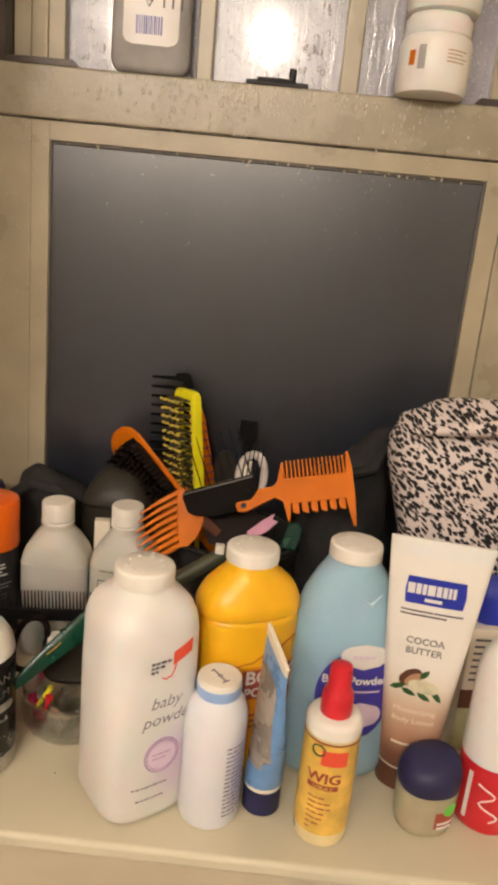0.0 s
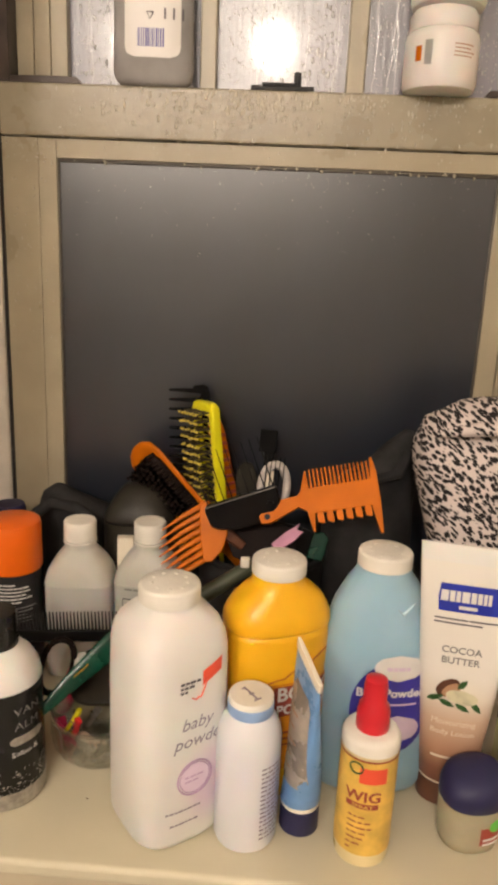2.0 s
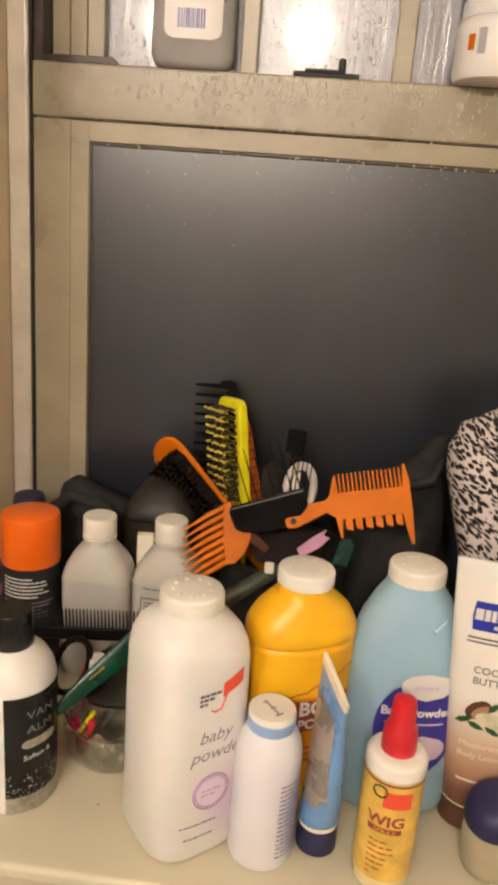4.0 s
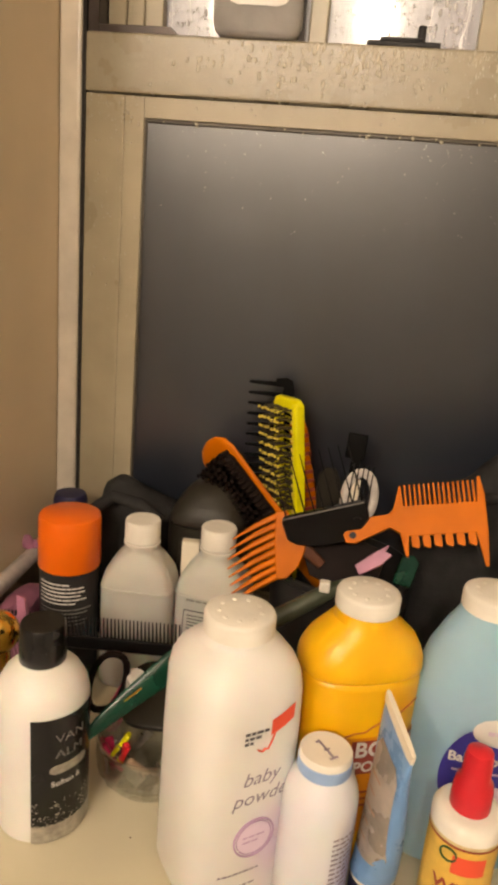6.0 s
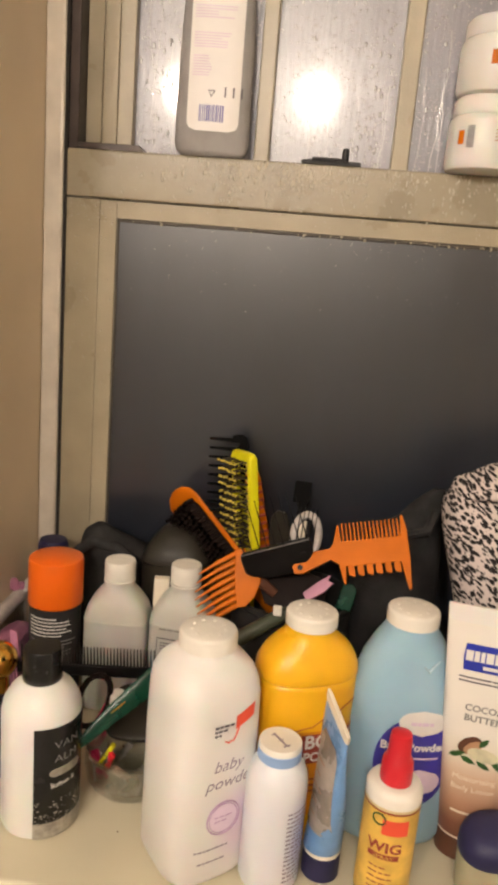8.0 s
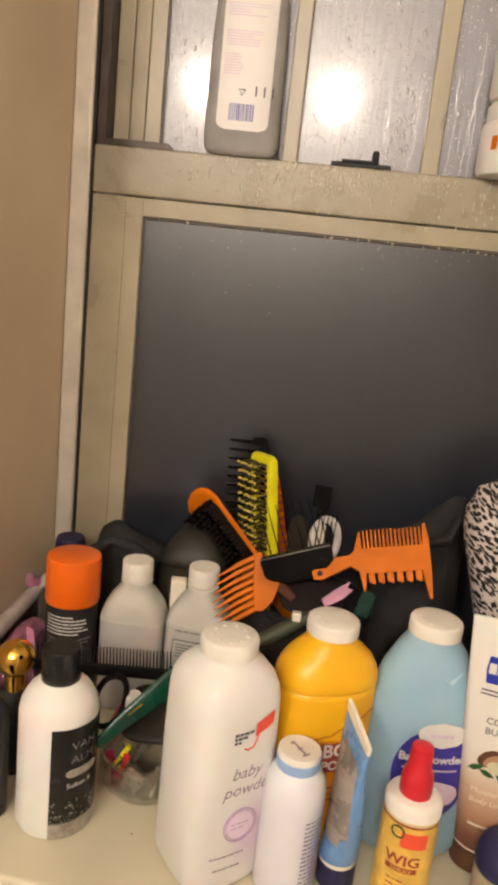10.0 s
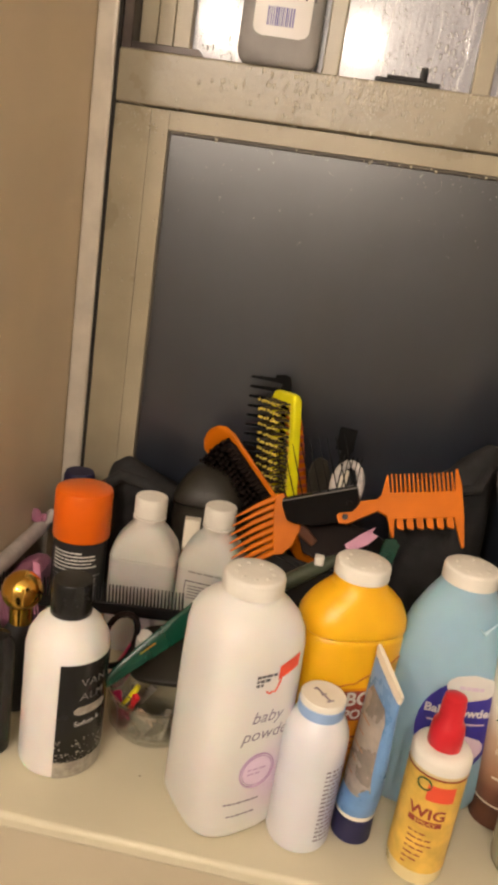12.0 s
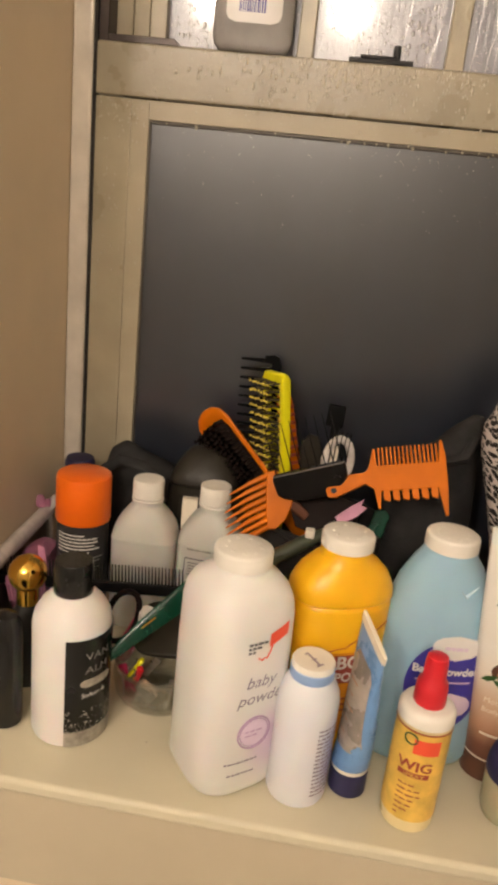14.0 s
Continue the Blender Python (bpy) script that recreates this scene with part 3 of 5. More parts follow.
def yellow_powder():
    t = thing("powder_bottle", "yellow plastic body powder bottle with white cap", "bottle", pose(0.0472, 0.5315, SILL_Z, 0, 0, 24))
    w, d = 0.078, 0.054
    part("body", loft(tall(1.075, [(0, .06, .04, 2.4), (.004, .071, .049, 2.5), (.01, w - .001, d - .001, 2.6), (.122, w - .001, d - .001, 2.6), (.1245, w - .0018, d - .0018, 2.6), (.126, w - .0042, d - .0042, 2.6), (.1275, w - .0006, d - .0006, 2.6), (.129, w, d, 2.6), (.1345, w - .001, d - .001, 2.6), (.1395, w - .005, d - .004, 2.5), (.145, w - .0115, d - .008, 2.4), (.1505, .054, .042, 2.2), (.1555, .039, .039, 2), (.163, .036, .036, 2)]), 56), M_YELLOW, t)
    cap_with_holes(0.0195, 0.1735, 0.1845, t)
    f = round_front(w, d, 2.6)
    part("print_outline", sweep([f(x, z) for x, z in ((-.0165, .03), (-.0165, .097), (-.015, .102), (-.009, .104), (-.003, .1045), (.001, .1075), (.007, .111), (.013, .1115), (.018, .1145), (.026, .1185), (.032, .1195))], .0005, 5), M_RUST, t)
    part("print_field", patch(f, -.0162, .033, .03, .1005, 14, 6, .0005), M_AMBERPRINT, t, "amber printed panel")
    f2 = round_front(w, d, 2.6, 0.0008)
    part("print_shadow", patch(f2, -.0105, .031, .0745, .0985, 10, 2), M_BROWNRED, t)
    f3 = round_front(w, d, 2.6, 0.0012)
    part("lettering", words("BODY", .015, f3, -.0085, .0875, bold=.0004), M_INKW, t)
    part("lettering", words("POWDER", .0105, f3, -.0085, .0765, bold=.0003), M_INKW, t)
    part("small_print", bars(f2, -.0085, .06, [(.018, .015), (.012, .016), (.02, .01)], .0016, .005), M_BROWNRED, t)
    return t


def blue_powder():
    t = thing("powder_bottle", "tapered pale blue plastic baby powder bottle with white cap", "bottle", pose(0.1225, 0.5425, SILL_Z, 0, 0, 2))
    part("body", loft(tall(.995, [(0, .07, .036, 2.5), (.004, .08, .044, 2.5), (.012, .086, .05, 2.5), (.05, .088, .051, 2.4), (.08, .085, .05, 2.4), (.105, .086, .05, 2.3), (.13, .0795, .048, 2.2), (.152, .068, .045, 2.1), (.168, .052, .041, 2), (.1755, .041, .039, 2), (.181, .037, .037, 2)]), 56), M_BLUE, t)
    cap_with_holes(0.0195, 0.1795, 0.191, t)
    f = round_front(.087, .0508, 2.4, .0006)
    part("print_disc", patch(f, -.02, .04, .04, .116, 18, 18, oval=True), M_PURPLE, t, "purple oval label")
    f2 = round_front(.087, .0508, 2.4, .0011)
    part("print_oval", patch(f2, -.005, .031, .101, .122, 12, 8, oval=True), M_INKW, t, "white oval print")
    part("print_ring", bars(round_front(.087, .0508, 2.4, .0015), .004, .1098, [(.004, .003, .005, .003)], .0028, .003, space=.0006), M_LILAC, t)
    part("lettering", words("Baby Powder", .0092, f2, -.0165, .0885, bold=.0003), M_INKW, t)
    part("print_field", patch(f2, -.002, .032, .05, .073, 12, 6, oval=True), M_LILAC, t)
    part("small_print", bars(f2, -.013, .0815, [(.02, .02)], .0015, .003), M_LILAC, t)
    # embossed tick; the light it catches is painted as a paler blue
    ft = round_front(.0672, .0448, 2.1, .0004)
    part("embossed_tick", sweep([ft(.0085, .1555), ft(.0125, .1515), ft(.0205, .1595)], [.0004, .0016, .0004], 8), M_TICKGLINT, t, "embossed tick with its glint painted pale blue")
    return t


def small_powder():
    t = thing("powder_bottle", "small round white powder bottle with blue-ringed cap", "bottle", pose(0.0335, 0.478, SILL_Z, 0, 0, 38))
    r = .0219
    part("body", turned([(r - .004, 0), (r - .0012, .001), (r, .004), (r, .081), (r - .001, .087), (r - .003, .092), (r - .006, .0965), (.0148, .0985)], 44), M_SMALLWASH, t)
    part("cap_ring", turned([(.0151, .098), (.0156, .099), (.0156, .1055), (.015, .106)], 40), M_LBLUE, t, "light blue cap ring")
    part("cap", turned([(.0152, .1058), (.0152, .1092), (.0146, .1102), (.0005, .11)], 40), M_CAPW, t)
    bm = bmesh.new()
    for a, b, c, e in ((-.001, .0003, -.008, .008), (-.003, .0025, -.0085, -.0072), (-.0028, .0, .0062, .0074), (-.002, .0018, -.001, .0)):
        add_box(bm, a, b, c, e, .1098, .1104)
    part("cap_print", bm, M_VIOLETINK, t, "purple mark on the cap")
    f = can_front(r)
    rnd = random.Random(9)
    part("small_print", bars(f, -.004, .066, [[rnd.uniform(.0015, .005) for _ in range(rnd.randint(5, 9))] for _ in range(17)], .0014, .0034, space=.0009), M_VIOLETINK, t)
    return t


def blue_tube():
    t = thing("cream_tube", "squeezed light blue cream tube standing on navy cap", "tube", pose(0.0712, 0.4885, SILL_Z, 0, 0, -70))
    part("cap", turned([(.0125, 0), (.0138, .001), (.0138, .019), (.0128, .02)], 32), M_NAVY, t, "navy screw cap")
    part("collar", turned([(.0135, .0198), (.0138, .0205), (.0132, .0235)], 32), M_CREAMP, t)
    sec = []
    for k in range(13):
        u = k / 12
        sec.append((.023 + .1135 * u, .027 + .0135 * u ** .7, .026 * (1 - u) ** .8 + .0022, 2 + .8 * u, .019 * u + .002 * math.sin(5 * u), -.008 * u))
    def tilt(bm):
        for v in bm.verts:
            v.co.z -= .25 * (v.co.x - .019) * max(0, (v.co.z - .05) / .09)
        return bm
    part("tube_body", tilt(loft(sec, 32)), M_TUBEBLUE, t)
    z1 = .1365
    part("crimp", tilt(loft([(z1, .0405, .0036, 4, .0172, -.008), (z1 + .003, .041, .0034, 5, .0174, -.008), (z1 + .0065, .0412, .003, 5, .0185, -.0082)], 32)), M_CREAMP, t, "cream crimped tube end")

    def face(x, z):
        u = min(1, max(0, (z - .023) / .1135))
        w, d, p = .027 + .0135 * u ** .7, .026 * (1 - u) ** .8 + .0022, 2 + .8 * u
        ox, oy = .019 * u + .002 * math.sin(5 * u), -.008 * u
        q = max(0, 1 - min(1, abs(2 * x / w)) ** p)
        return Vector((ox + x, oy - d / 2 * q ** (1 / p) - .0006, z))
    part("clear_panel", tilt(patch(face, -.012, .016, .045, .122, 10, 10, .004)), M_TUBEPANEL, t, "pearly see-through panel")
    part("small_print", bars(lambda x, z: face(x, z) + Vector((0, -.0005, 0)), -.008, .1, [(.012,), (.009,), (.014,), (.01,), (.011,)], .0014, .0105), M_TAN, t)
    return t


def wig_spray():
    t = thing("spray_bottle", "small amber spray bottle with red nozzle and white collar", "bottle", pose(0.1135, 0.472, SILL_Z, 0, 0, -8))
    r = .0186
    part("body", turned([(r - .003, 0), (r - .0008, .001), (r, .004), (r, .083), (r - .001, .0855)], 44), M_WIGPALE, t)
    part("collar", turned([(r - .0005, .0855), (r + .0006, .0862), (r + .0006, .0925), (r - .001, .0955), (r - .004, .097)], 44), M_CAPW, t, "white plastic collar")
    part("nozzle", turned([(.0106, .0965), (.0109, .098), (.0107, .1085), (.01, .113), (.0078, .116), (.0076, .1275), (.0069, .132), (.0045, .1335), (.0005, .134)], 32), M_RED, t, "red plastic nozzle")
    f = can_front(r)
    part("label_wrap", patch(f, -.053, .053, .011, .0838, 48, 2), M_WIG, t, "amber printed label")
    f2 = can_front(r, .0008)
    part("label_edge", patch(f2, -.053, .053, .0828, .0842, 48, 1), M_BROWNRED, t)
    part("price_tag", patch(f2, -.005, .0125, .067, .0785, 8, 1), M_REDTAG, t, "small red sticker")
    part("print_leaf", sweep([f2(-.0075 + .0045 * math.cos(a * .6), .0772 + .004 * math.sin(a * .6)) for a in range(11)], .0006, 5), M_GREENLEAF, t)
    part("lettering", words("WIG", .0105, f2, -.0135, .0535, stretch=1.1, bold=.0003), M_BROWNRED, t)
    part("print_band", patch(f2, -.0125, .0085, .0478, .0518, 10, 1), M_BROWNRED, t)
    f3 = can_front(r, .0012)
    part("lettering", words("SPRAY", .004, f3, -.0085, .0485, stretch=1.2), M_WIG, t)
    part("small_print", bars(f2, -.0105, .0405, [(.003, .002, .004), (.006, .003, .004), (.005, .006, .003), (.002, .004, .004), (.006, .004), (.003, .005), (.003,)], .0011, .0042, space=.001), M_BROWNRED, t)
    return t


def lotion_tube():
    t = thing("lotion_tube", "white and brown cocoa butter lotion tube standing on cap", "tube", pose(0.1815, 0.532, SILL_Z, 0, 0, -9) @ Matrix.Diagonal((1, 1, 1.03, 1)))
    H, Z0 = .2045, .02

    def ring(z):
        u = (z - Z0) / (H - Z0)
        return .042 + .029 * u, .034 * (1 - u) ** .75 + .0026, 2.1 + 1.5 * u, -.002 * u, -.022 * u
    part("cap", loft([(0, .038, .031, 2.2), (.001, .041, .034, 2.2), (.018, .042, .036, 2.1), (.0195, .04, .034, 2.1)], 40), M_BROWN, t, "dark brown cap")
    part("cap_line", loft([(.0192, .0415, .0355, 2.1), (.021, .0415, .0355, 2.1)], 40), M_CREAMP, t)

    def tube(za, zb, n):
        sec = []
        for k in range(n + 1):
            z = za + (zb - za) * k / n
            w, d, p, ox, oy = ring(z)
            sec.append((z, w, d, p, ox, oy))
        return loft(sec, 44)
    part("tube_body", tube(.021, H - .012, 18), M_FADE, t, "white tube fading to brown at the foot")
    part("crimp", tube(H - .012, H, 2), M_WHITEP, t)

    def face(x, z, lift=.0006):
        w, d, p, ox, oy = ring(z)
        q = max(0, 1 - min(1, abs(2 * x / w)) ** p)
        return Vector((ox + x, oy - d / 2 * q ** (1 / p) - lift, z))
    f2 = lambda x, z: face(x, z, .001)
    part("brand_panel", patch(face, -.021, .0205, .158, .178, 10, 2, .001), M_BRANDBLUE, t, "blue brand panel")
    part("brand_mark", bars(f2, -.0195, .1655, [(.005, .0035, .0028, .0052, .0035, .003, .0022, .0022)], .0078, .01, space=.0008), M_INKW, t, "white brand mark")
    part("brand_mark", bars(f2, -.007, .1605, [.012], .0025, .01), M_INKW, t)
    part("small_print", bars(face, -.022, .152, [(.022, .02), (.032,)], .0012, .003), M_INK, t)
    part("lettering", words("COCOA", .0072, face, -.0015, .1275, "CENTER", bold=.0001), M_GREYINK, t)
    part("lettering", words("BUTTER", .0072, face, -.0015, .1195, "CENTER", bold=.0001), M_GREYINK, t)
    # printed bean and leaves
    def spin(x0, z0, a, lift):
        """Prints turned by an angle round their own middle."""
        return lambda x, z: face(x0 + x * math.cos(a) - z * math.sin(a), z0 + x * math.sin(a) + z * math.cos(a), lift)
    part("print_bean", patch(spin(-.0075, .1005, .7, .0008), -.0092, .0092, -.0062, .0062, 10, 10, oval=True), M_BROWN, t)
    part("print_bean_inside", patch(spin(-.0052, .0992, .7, .001), -.0074, .0074, -.0042, .0042, 10, 8, oval=True), M_TAN, t)
    part("print_pod", patch(spin(.0025, .0945, -.15, .0013), -.0112, .0112, -.0055, .0055, 12, 10, oval=True), M_PODCREAM, t, "pale cocoa pod print")
    for x0, z0, a, ln in ((-.0155, .0915, .5, .0065), (-.0075, .0885, -.35, .006), (.0035, .0865, -.5, .006), (.0125, .088, -.9, .0065), (.002, .1045, .9, .005)):
        leaf = bmesh.new()
        at = spin(x0, z0, a, .0011)
        leaf.faces.new([leaf.verts.new(at(ln * u, .0024 * w)) for u, w in ((-1, 0), (-.4, -.9), (.35, -.8), (1, 0), (.35, .8), (-.4, .9))])
        part("print_leaf", leaf, M_GREENLEAF, t)
    part("lettering", words("Moisturizing", .0062, face, -.001, .071, "CENTER"), M_CREAMP, t)
    part("lettering", words("Body Lotion", .0062, f2, -.001, .063, "CENTER"), M_CREAMP, t)
    part("small_print", bars(f2, -.014, .043, [(.018,)], .002, .003), M_CREAMP, t)
    return t


def jelly_jar():
    t = thing("jelly_jar", "small clear jelly bottle with slanted navy lid", "jar", pose(0.189, 0.489, SILL_Z, 0, 0, 12))
    part("body", loft([(0, .034, .03, 2.3), (.002, .039, .034, 2.3), (.008, .042, .036, 2.3), (.031, .044, .038, 2.3), (.035, .044, .038, 2.3)], 44), M_GEL, t)
    bm = loft([(.031, .043, .0375, 2.3), (.033, .0445, .039, 2.3), (.043, .044, .0385, 2.3), (.049, .0405, .0355, 2.3), (.0525, .032, .028, 2.2), (.0535, .016, .015, 2)], 44)
    for v in bm.verts:
        v.co.z += .004
        if v.co.z > .038:
            v.co.z += .14 * v.co.x + .14 * v.co.y
    part("lid", bm, M_NAVY, t, "navy flip lid")
    f = round_front(.0425, .0365, 2.3)
    part("label_patch", patch(f, .0, .019, .01, .029, 10, 3), M_BROWNRED, t, "dark red label")
    f2 = round_front(.0425, .0365, 2.3, .0008)
    part("label_splash", patch(f2, .006, .0185, .019, .0295, 8, 6, oval=True), M_LIME, t)
    part("small_print", bars(f2, .002, .0135, [(.015,), (.012,)], .0018, .0035), M_INKW, t)
    return t


def red_bottle():
    t = thing("lotion_bottle", "lavender-white bottle with bright red lower half", "bottle", pose(0.238, 0.504, SILL_Z))
    r = .0235
    part("body_red", turned([(r - .004, 0), (r - .001, .001), (r, .004), (r, .054)], 44), M_RED, t, "red printed lower half")
    part("body", turned([(r, .054), (r, .12), (r - .002, .132), (r - .007, .142), (r - .013, .146), (.0005, .147)], 44), M_WHITEP, t)
    f = can_front(r)
    part("print_scroll", sweep([f(-.004 + .006 * math.sin(k * .8) - .0005 * k, .012 + .0022 * k) for k in range(14)], .0007, 5), M_INKW, t)
    part("print_edge", patch(f, -.024, -.0205, .008, .047, 2, 2), M_INKW, t)
    return t


baby_powder(), yellow_powder(), blue_powder(), small_powder(), blue_tube(), wig_spray(), lotion_tube(), jelly_jar(), red_bottle()


# ---- things towards the niche's west side ----
def conditioner():
    t = thing("conditioner_bottle", "round white conditioner bottle with black cap and label", "bottle", pose(-0.1475, 0.5025, SILL_Z, 0, 0, 50) @ Matrix.Diagonal((1, 1, 0.965, 1)))
    r = .0295
    part("body", turned([(r - .004, 0), (r - .001, .001), (r, .004), (r, .097), (r - .0015, .1055), (r - .006, .114), (r - .012, .12), (.0145, .1225)], 48), M_WHITEP, t)
    part("cap", turned([(.0142, .1222), (.0146, .123), (.014, .147), (.0133, .1485), (.0005, .1488)], 36), M_BLACKCAP, t, "black screw cap")
    f = can_front(r)
    part("label_patch", patch(f, -.02, .04, .0145, .0965, 22, 2), M_BLACKCAP, t, "black label")
    part("label_foot", patch(f, -.02, .04, .0015, .015, 22, 1), M_SILVERLAB, t, "silver grey label foot")
    f2 = can_front(r, .0008)
    part("lettering", words("VAN", .0088, f2, -.0055, .0785, stretch=1.15), M_GREYINK, t)
    part("lettering", words("ALM", .0088, f2, -.0055, .0668, stretch=1.15), M_GREYINK, t)
    part("print_oval", patch(f2, -.009, .018, .0545, .0615, 10, 4, .0035), M_SILVERLAB, t, "silver pill-shaped print")
    part("lettering", words("Soften &", .0058, f2, -.008, .0455), M_INKW, t)
    bm = bmesh.new()
    rnd = random.Random(4)
    for k in range(160):
        x, z = rnd.uniform(-.02, .03), .0145 + rnd.random() ** 2 * .02
        s = rnd.uniform(.00025, .0006)
        bm.faces.new([bm.verts.new(f2(x + a * s, z + b * s)) for a, b in ((-1, -1), (1, -1), (1, 1), (-1, 1))])
    part("print_speckle", bm, M_SILVERLAB, t, "silver speckles")
    return t


def spray_can():
    t = thing("spray_can", "black aerosol can with a bright orange cap", "can", pose(-0.193, 0.6485, SILL_Z, 0, 0, 10))
    r = .0243
    part("body", turned([(r - .001, 0), (r, .002), (r, .106), (r - .002, .1085)], 44), M_BLACK, t)
    part("cap", turned([(.0252, .107), (.0256, .1082), (.0255, .1475), (.0246, .151), (.0228, .152), (.0005, .1523)], 48), M_ORANGECAP, t, "orange plastic cap")
    f = can_front(r)
    rnd = random.Random(7)
    rows = []
    for k in range(6):
        row, left = [], (.03, .05, .05, .046, .052, .04)[k]
        while left > .006:
            a = rnd.uniform(.003, .009)
            row.append(a)
            left -= a + .0012
        rows.append(row)
    part("small_print", bars(f, -.022, .0975, rows, .0013, .0034, space=.0005), M_INKW, t, "rows of white small print")
    part("small_print", bars(f, -.022, .075, [(.03, .016), (.022, .02), (.036,), (.018, .024), (.03, .01)], .0011, .0034), M_GREYINK, t)
    return t


conditioner(), spray_can()


def alcohol_bottle():
    t = thing("alcohol_bottle", "translucent white square bottle with white screw cap", "bottle", pose(-0.1345, 0.6605, SILL_Z, 0, 0, 4), "pair of alcohol bottles")
    w, d = .061, .045
    part("body", loft([(0, w - .008, d - .008, 4), (.002, w - .002, d - .002, 4.5), (.006, w, d, 5), (.094, w, d, 5)], 56), M_FROST, t)
    part("shoulder", loft([(.0939, w, d, 5), (.0985, w - .001, d - .001, 4.8), (.106, w - .0055, d - .0035, 4.4), (.113, w - .0135, d - .0075, 3.8), (.119, w - .022, d - .0125, 3.2), (.1235, .032, .0295, 2.5), (.1265, .028, .028, 2), (.134, .0275, .0275, 2)], 56), M_FROSTTOP, t, "paler empty upper part")
    # the liquid's bright surface line, built as a thin pale ring
    part("level_glint", loft([(.0928, w + .0003, d + .0003, 5), (.0934, w + .0007, d + .0007, 5), (.0944, w + .0007, d + .0007, 5), (.095, w + .0002, d + .0002, 5)], 56), M_FROSTTOP, t, "pale ring added for the bright line at the liquid level")
    bm = turned([(.0142, .1335), (.0146, .134), (.0146, .149), (.0138, .1505), (.0005, .1507)], 44)
    part("cap", bm, M_CAPW, t)
    part("cap_ring", turned([(.014, .1295), (.015, .13), (.015, .132), (.014, .1325)], 40), M_CAPW, t)
    return t


a1 = alcohol_bottle()
a2 = copy_thing(a1, pose(-0.0718, 0.668, SILL_Z, 0, 0, -3))
tagged(a2, "translucent white square bottle with black-edged label and white cap")
f = round_front(.061, .045, 5)
part("label_border", patch(f, -.0205, .0225, .02, .0825, 10, 4, .0008), M_INK, a2)
part("moulded_text", bars(f, -.018, .0905, [(.007, .005, .009, .006)], .0016, .003), M_SILVERLAB, a2)
f2 = round_front(.061, .045, 5, .0008)
part("label_patch", patch(f2, -.0197, .0217, .0208, .0817, 10, 4, .0008), M_FROST, a2)
part("small_print", bars(round_front(.061, .045, 5, .0012), -.0165, .0775, [(.009, .018), (.026,), (.016, .009), (.026,), (.019,)], .001, .003), M_GREYINK, a2)


# ---- jars on the window ledge ----
LEDGE = 1.434


def oil_bottle():
    t = thing("oil_bottle", "clear flat baby oil bottle with white back label", "bottle", pose(-0.0945, 0.7835, LEDGE, 0, 0, 3))
    part("body", loft([(0, .054, .02, 3), (.0015, .062, .025, 3), (.005, .069, .028, 3), (.012, .0735, .03, 2.8), (.1, .071, .03, 2.8), (.15, .066, .03, 2.6), (.165, .056, .028, 2.4), (.178, .034, .024, 2), (.186, .026, .024, 2)], 56), M_CLEAR, t)
    part("cap", turned([(.0135, .186), (.0138, .187), (.0135, .21), (.0125, .211)], 32), M_GREENP, t, "green cap")
    f = round_front(.072, .03, 2.8, .0006)
    part("label_patch", patch(f, -.0245, .026, .022, .155, 14, 60, .009), M_LABELW, t, "white back label")
    f2 = round_front(.072, .03, 2.8, .001)
    part("lettering", words("Baby Oil", .0085, f2, -.021, .138), M_INK, t)
    rnd = random.Random(2)
    part("small_print", bars(f2, -.021, .131, [(rnd.uniform(.02, .04),) for k in range(5)], .0009, .0024, bars(f2, -.021, .108, [(rnd.uniform(.02, .04),) for k in range(6)], .0009, .0024, bars(f2, -.021, .088, [(rnd.uniform(.014, .018),) for k in range(8)], .0009, .0024))), M_LILAC, t)
    bm = bmesh.new()
    x = -.0125
    while x < .012:
        wd = rnd.choice((.0006, .0009, .0013))
        bm.faces.new([bm.verts.new(f2(a, z)) for a, z in ((x, .0305), (x + wd, .0305), (x + wd, .0455), (x, .0455))])
        x += wd + rnd.choice((.0006, .001))
    part("barcode", bm, M_PURPLE, t, "barcode stripes")
    bm = sweep([f2(-.0015 + .0035 * math.cos(k * 2.094 + .5), .0565 + .0035 * math.sin(k * 2.094 + .5)) for k in range(4)], .0006, 5)
    part("recycling_mark", bm, M_INK, t)
    part("print_block", bars(f2, .011, .053, [(.0016, .0016, .0016)], .009, .01), M_INK, t)
    return t


def jar(m, upside):
    t = thing("cream_jar", "white plastic cream jar, one of two stacked", "jar", m, "stacked cream jars")
    r = .0325
    part("body", turned([(r - .007, 0), (r - .002, .002), (r, .007), (r, .042), (r - .0015, .047), (r - .005, .05)], 48), M_WHITEP, t)
    part("lid", turned([(r - .0035, .0495), (r - .003, .051), (r - .003, .062), (r - .006, .066), (.0005, .0665)], 48), M_WHITEP, t)
    f = can_front(r)
    part("price_tag", patch(f, -.032, -.026, .022, .034, 3, 1), M_ORANGE, t, "orange sticker")
    bm = bmesh.new()
    z = .019
    while z < .037:
        bm.faces.new([bm.verts.new(f(a, b)) for a, b in ((-.023, z), (-.0165, z), (-.0165, z + .0008), (-.023, z + .0008))])
        z += .0016
    part("barcode", bm, M_INK, t, "barcode stripes")
    part("small_print", bars(f, .002, .034, [(.02,), (.016,), (.021,), (.018,)], .0009, .003), M_TAN, t)
    return t


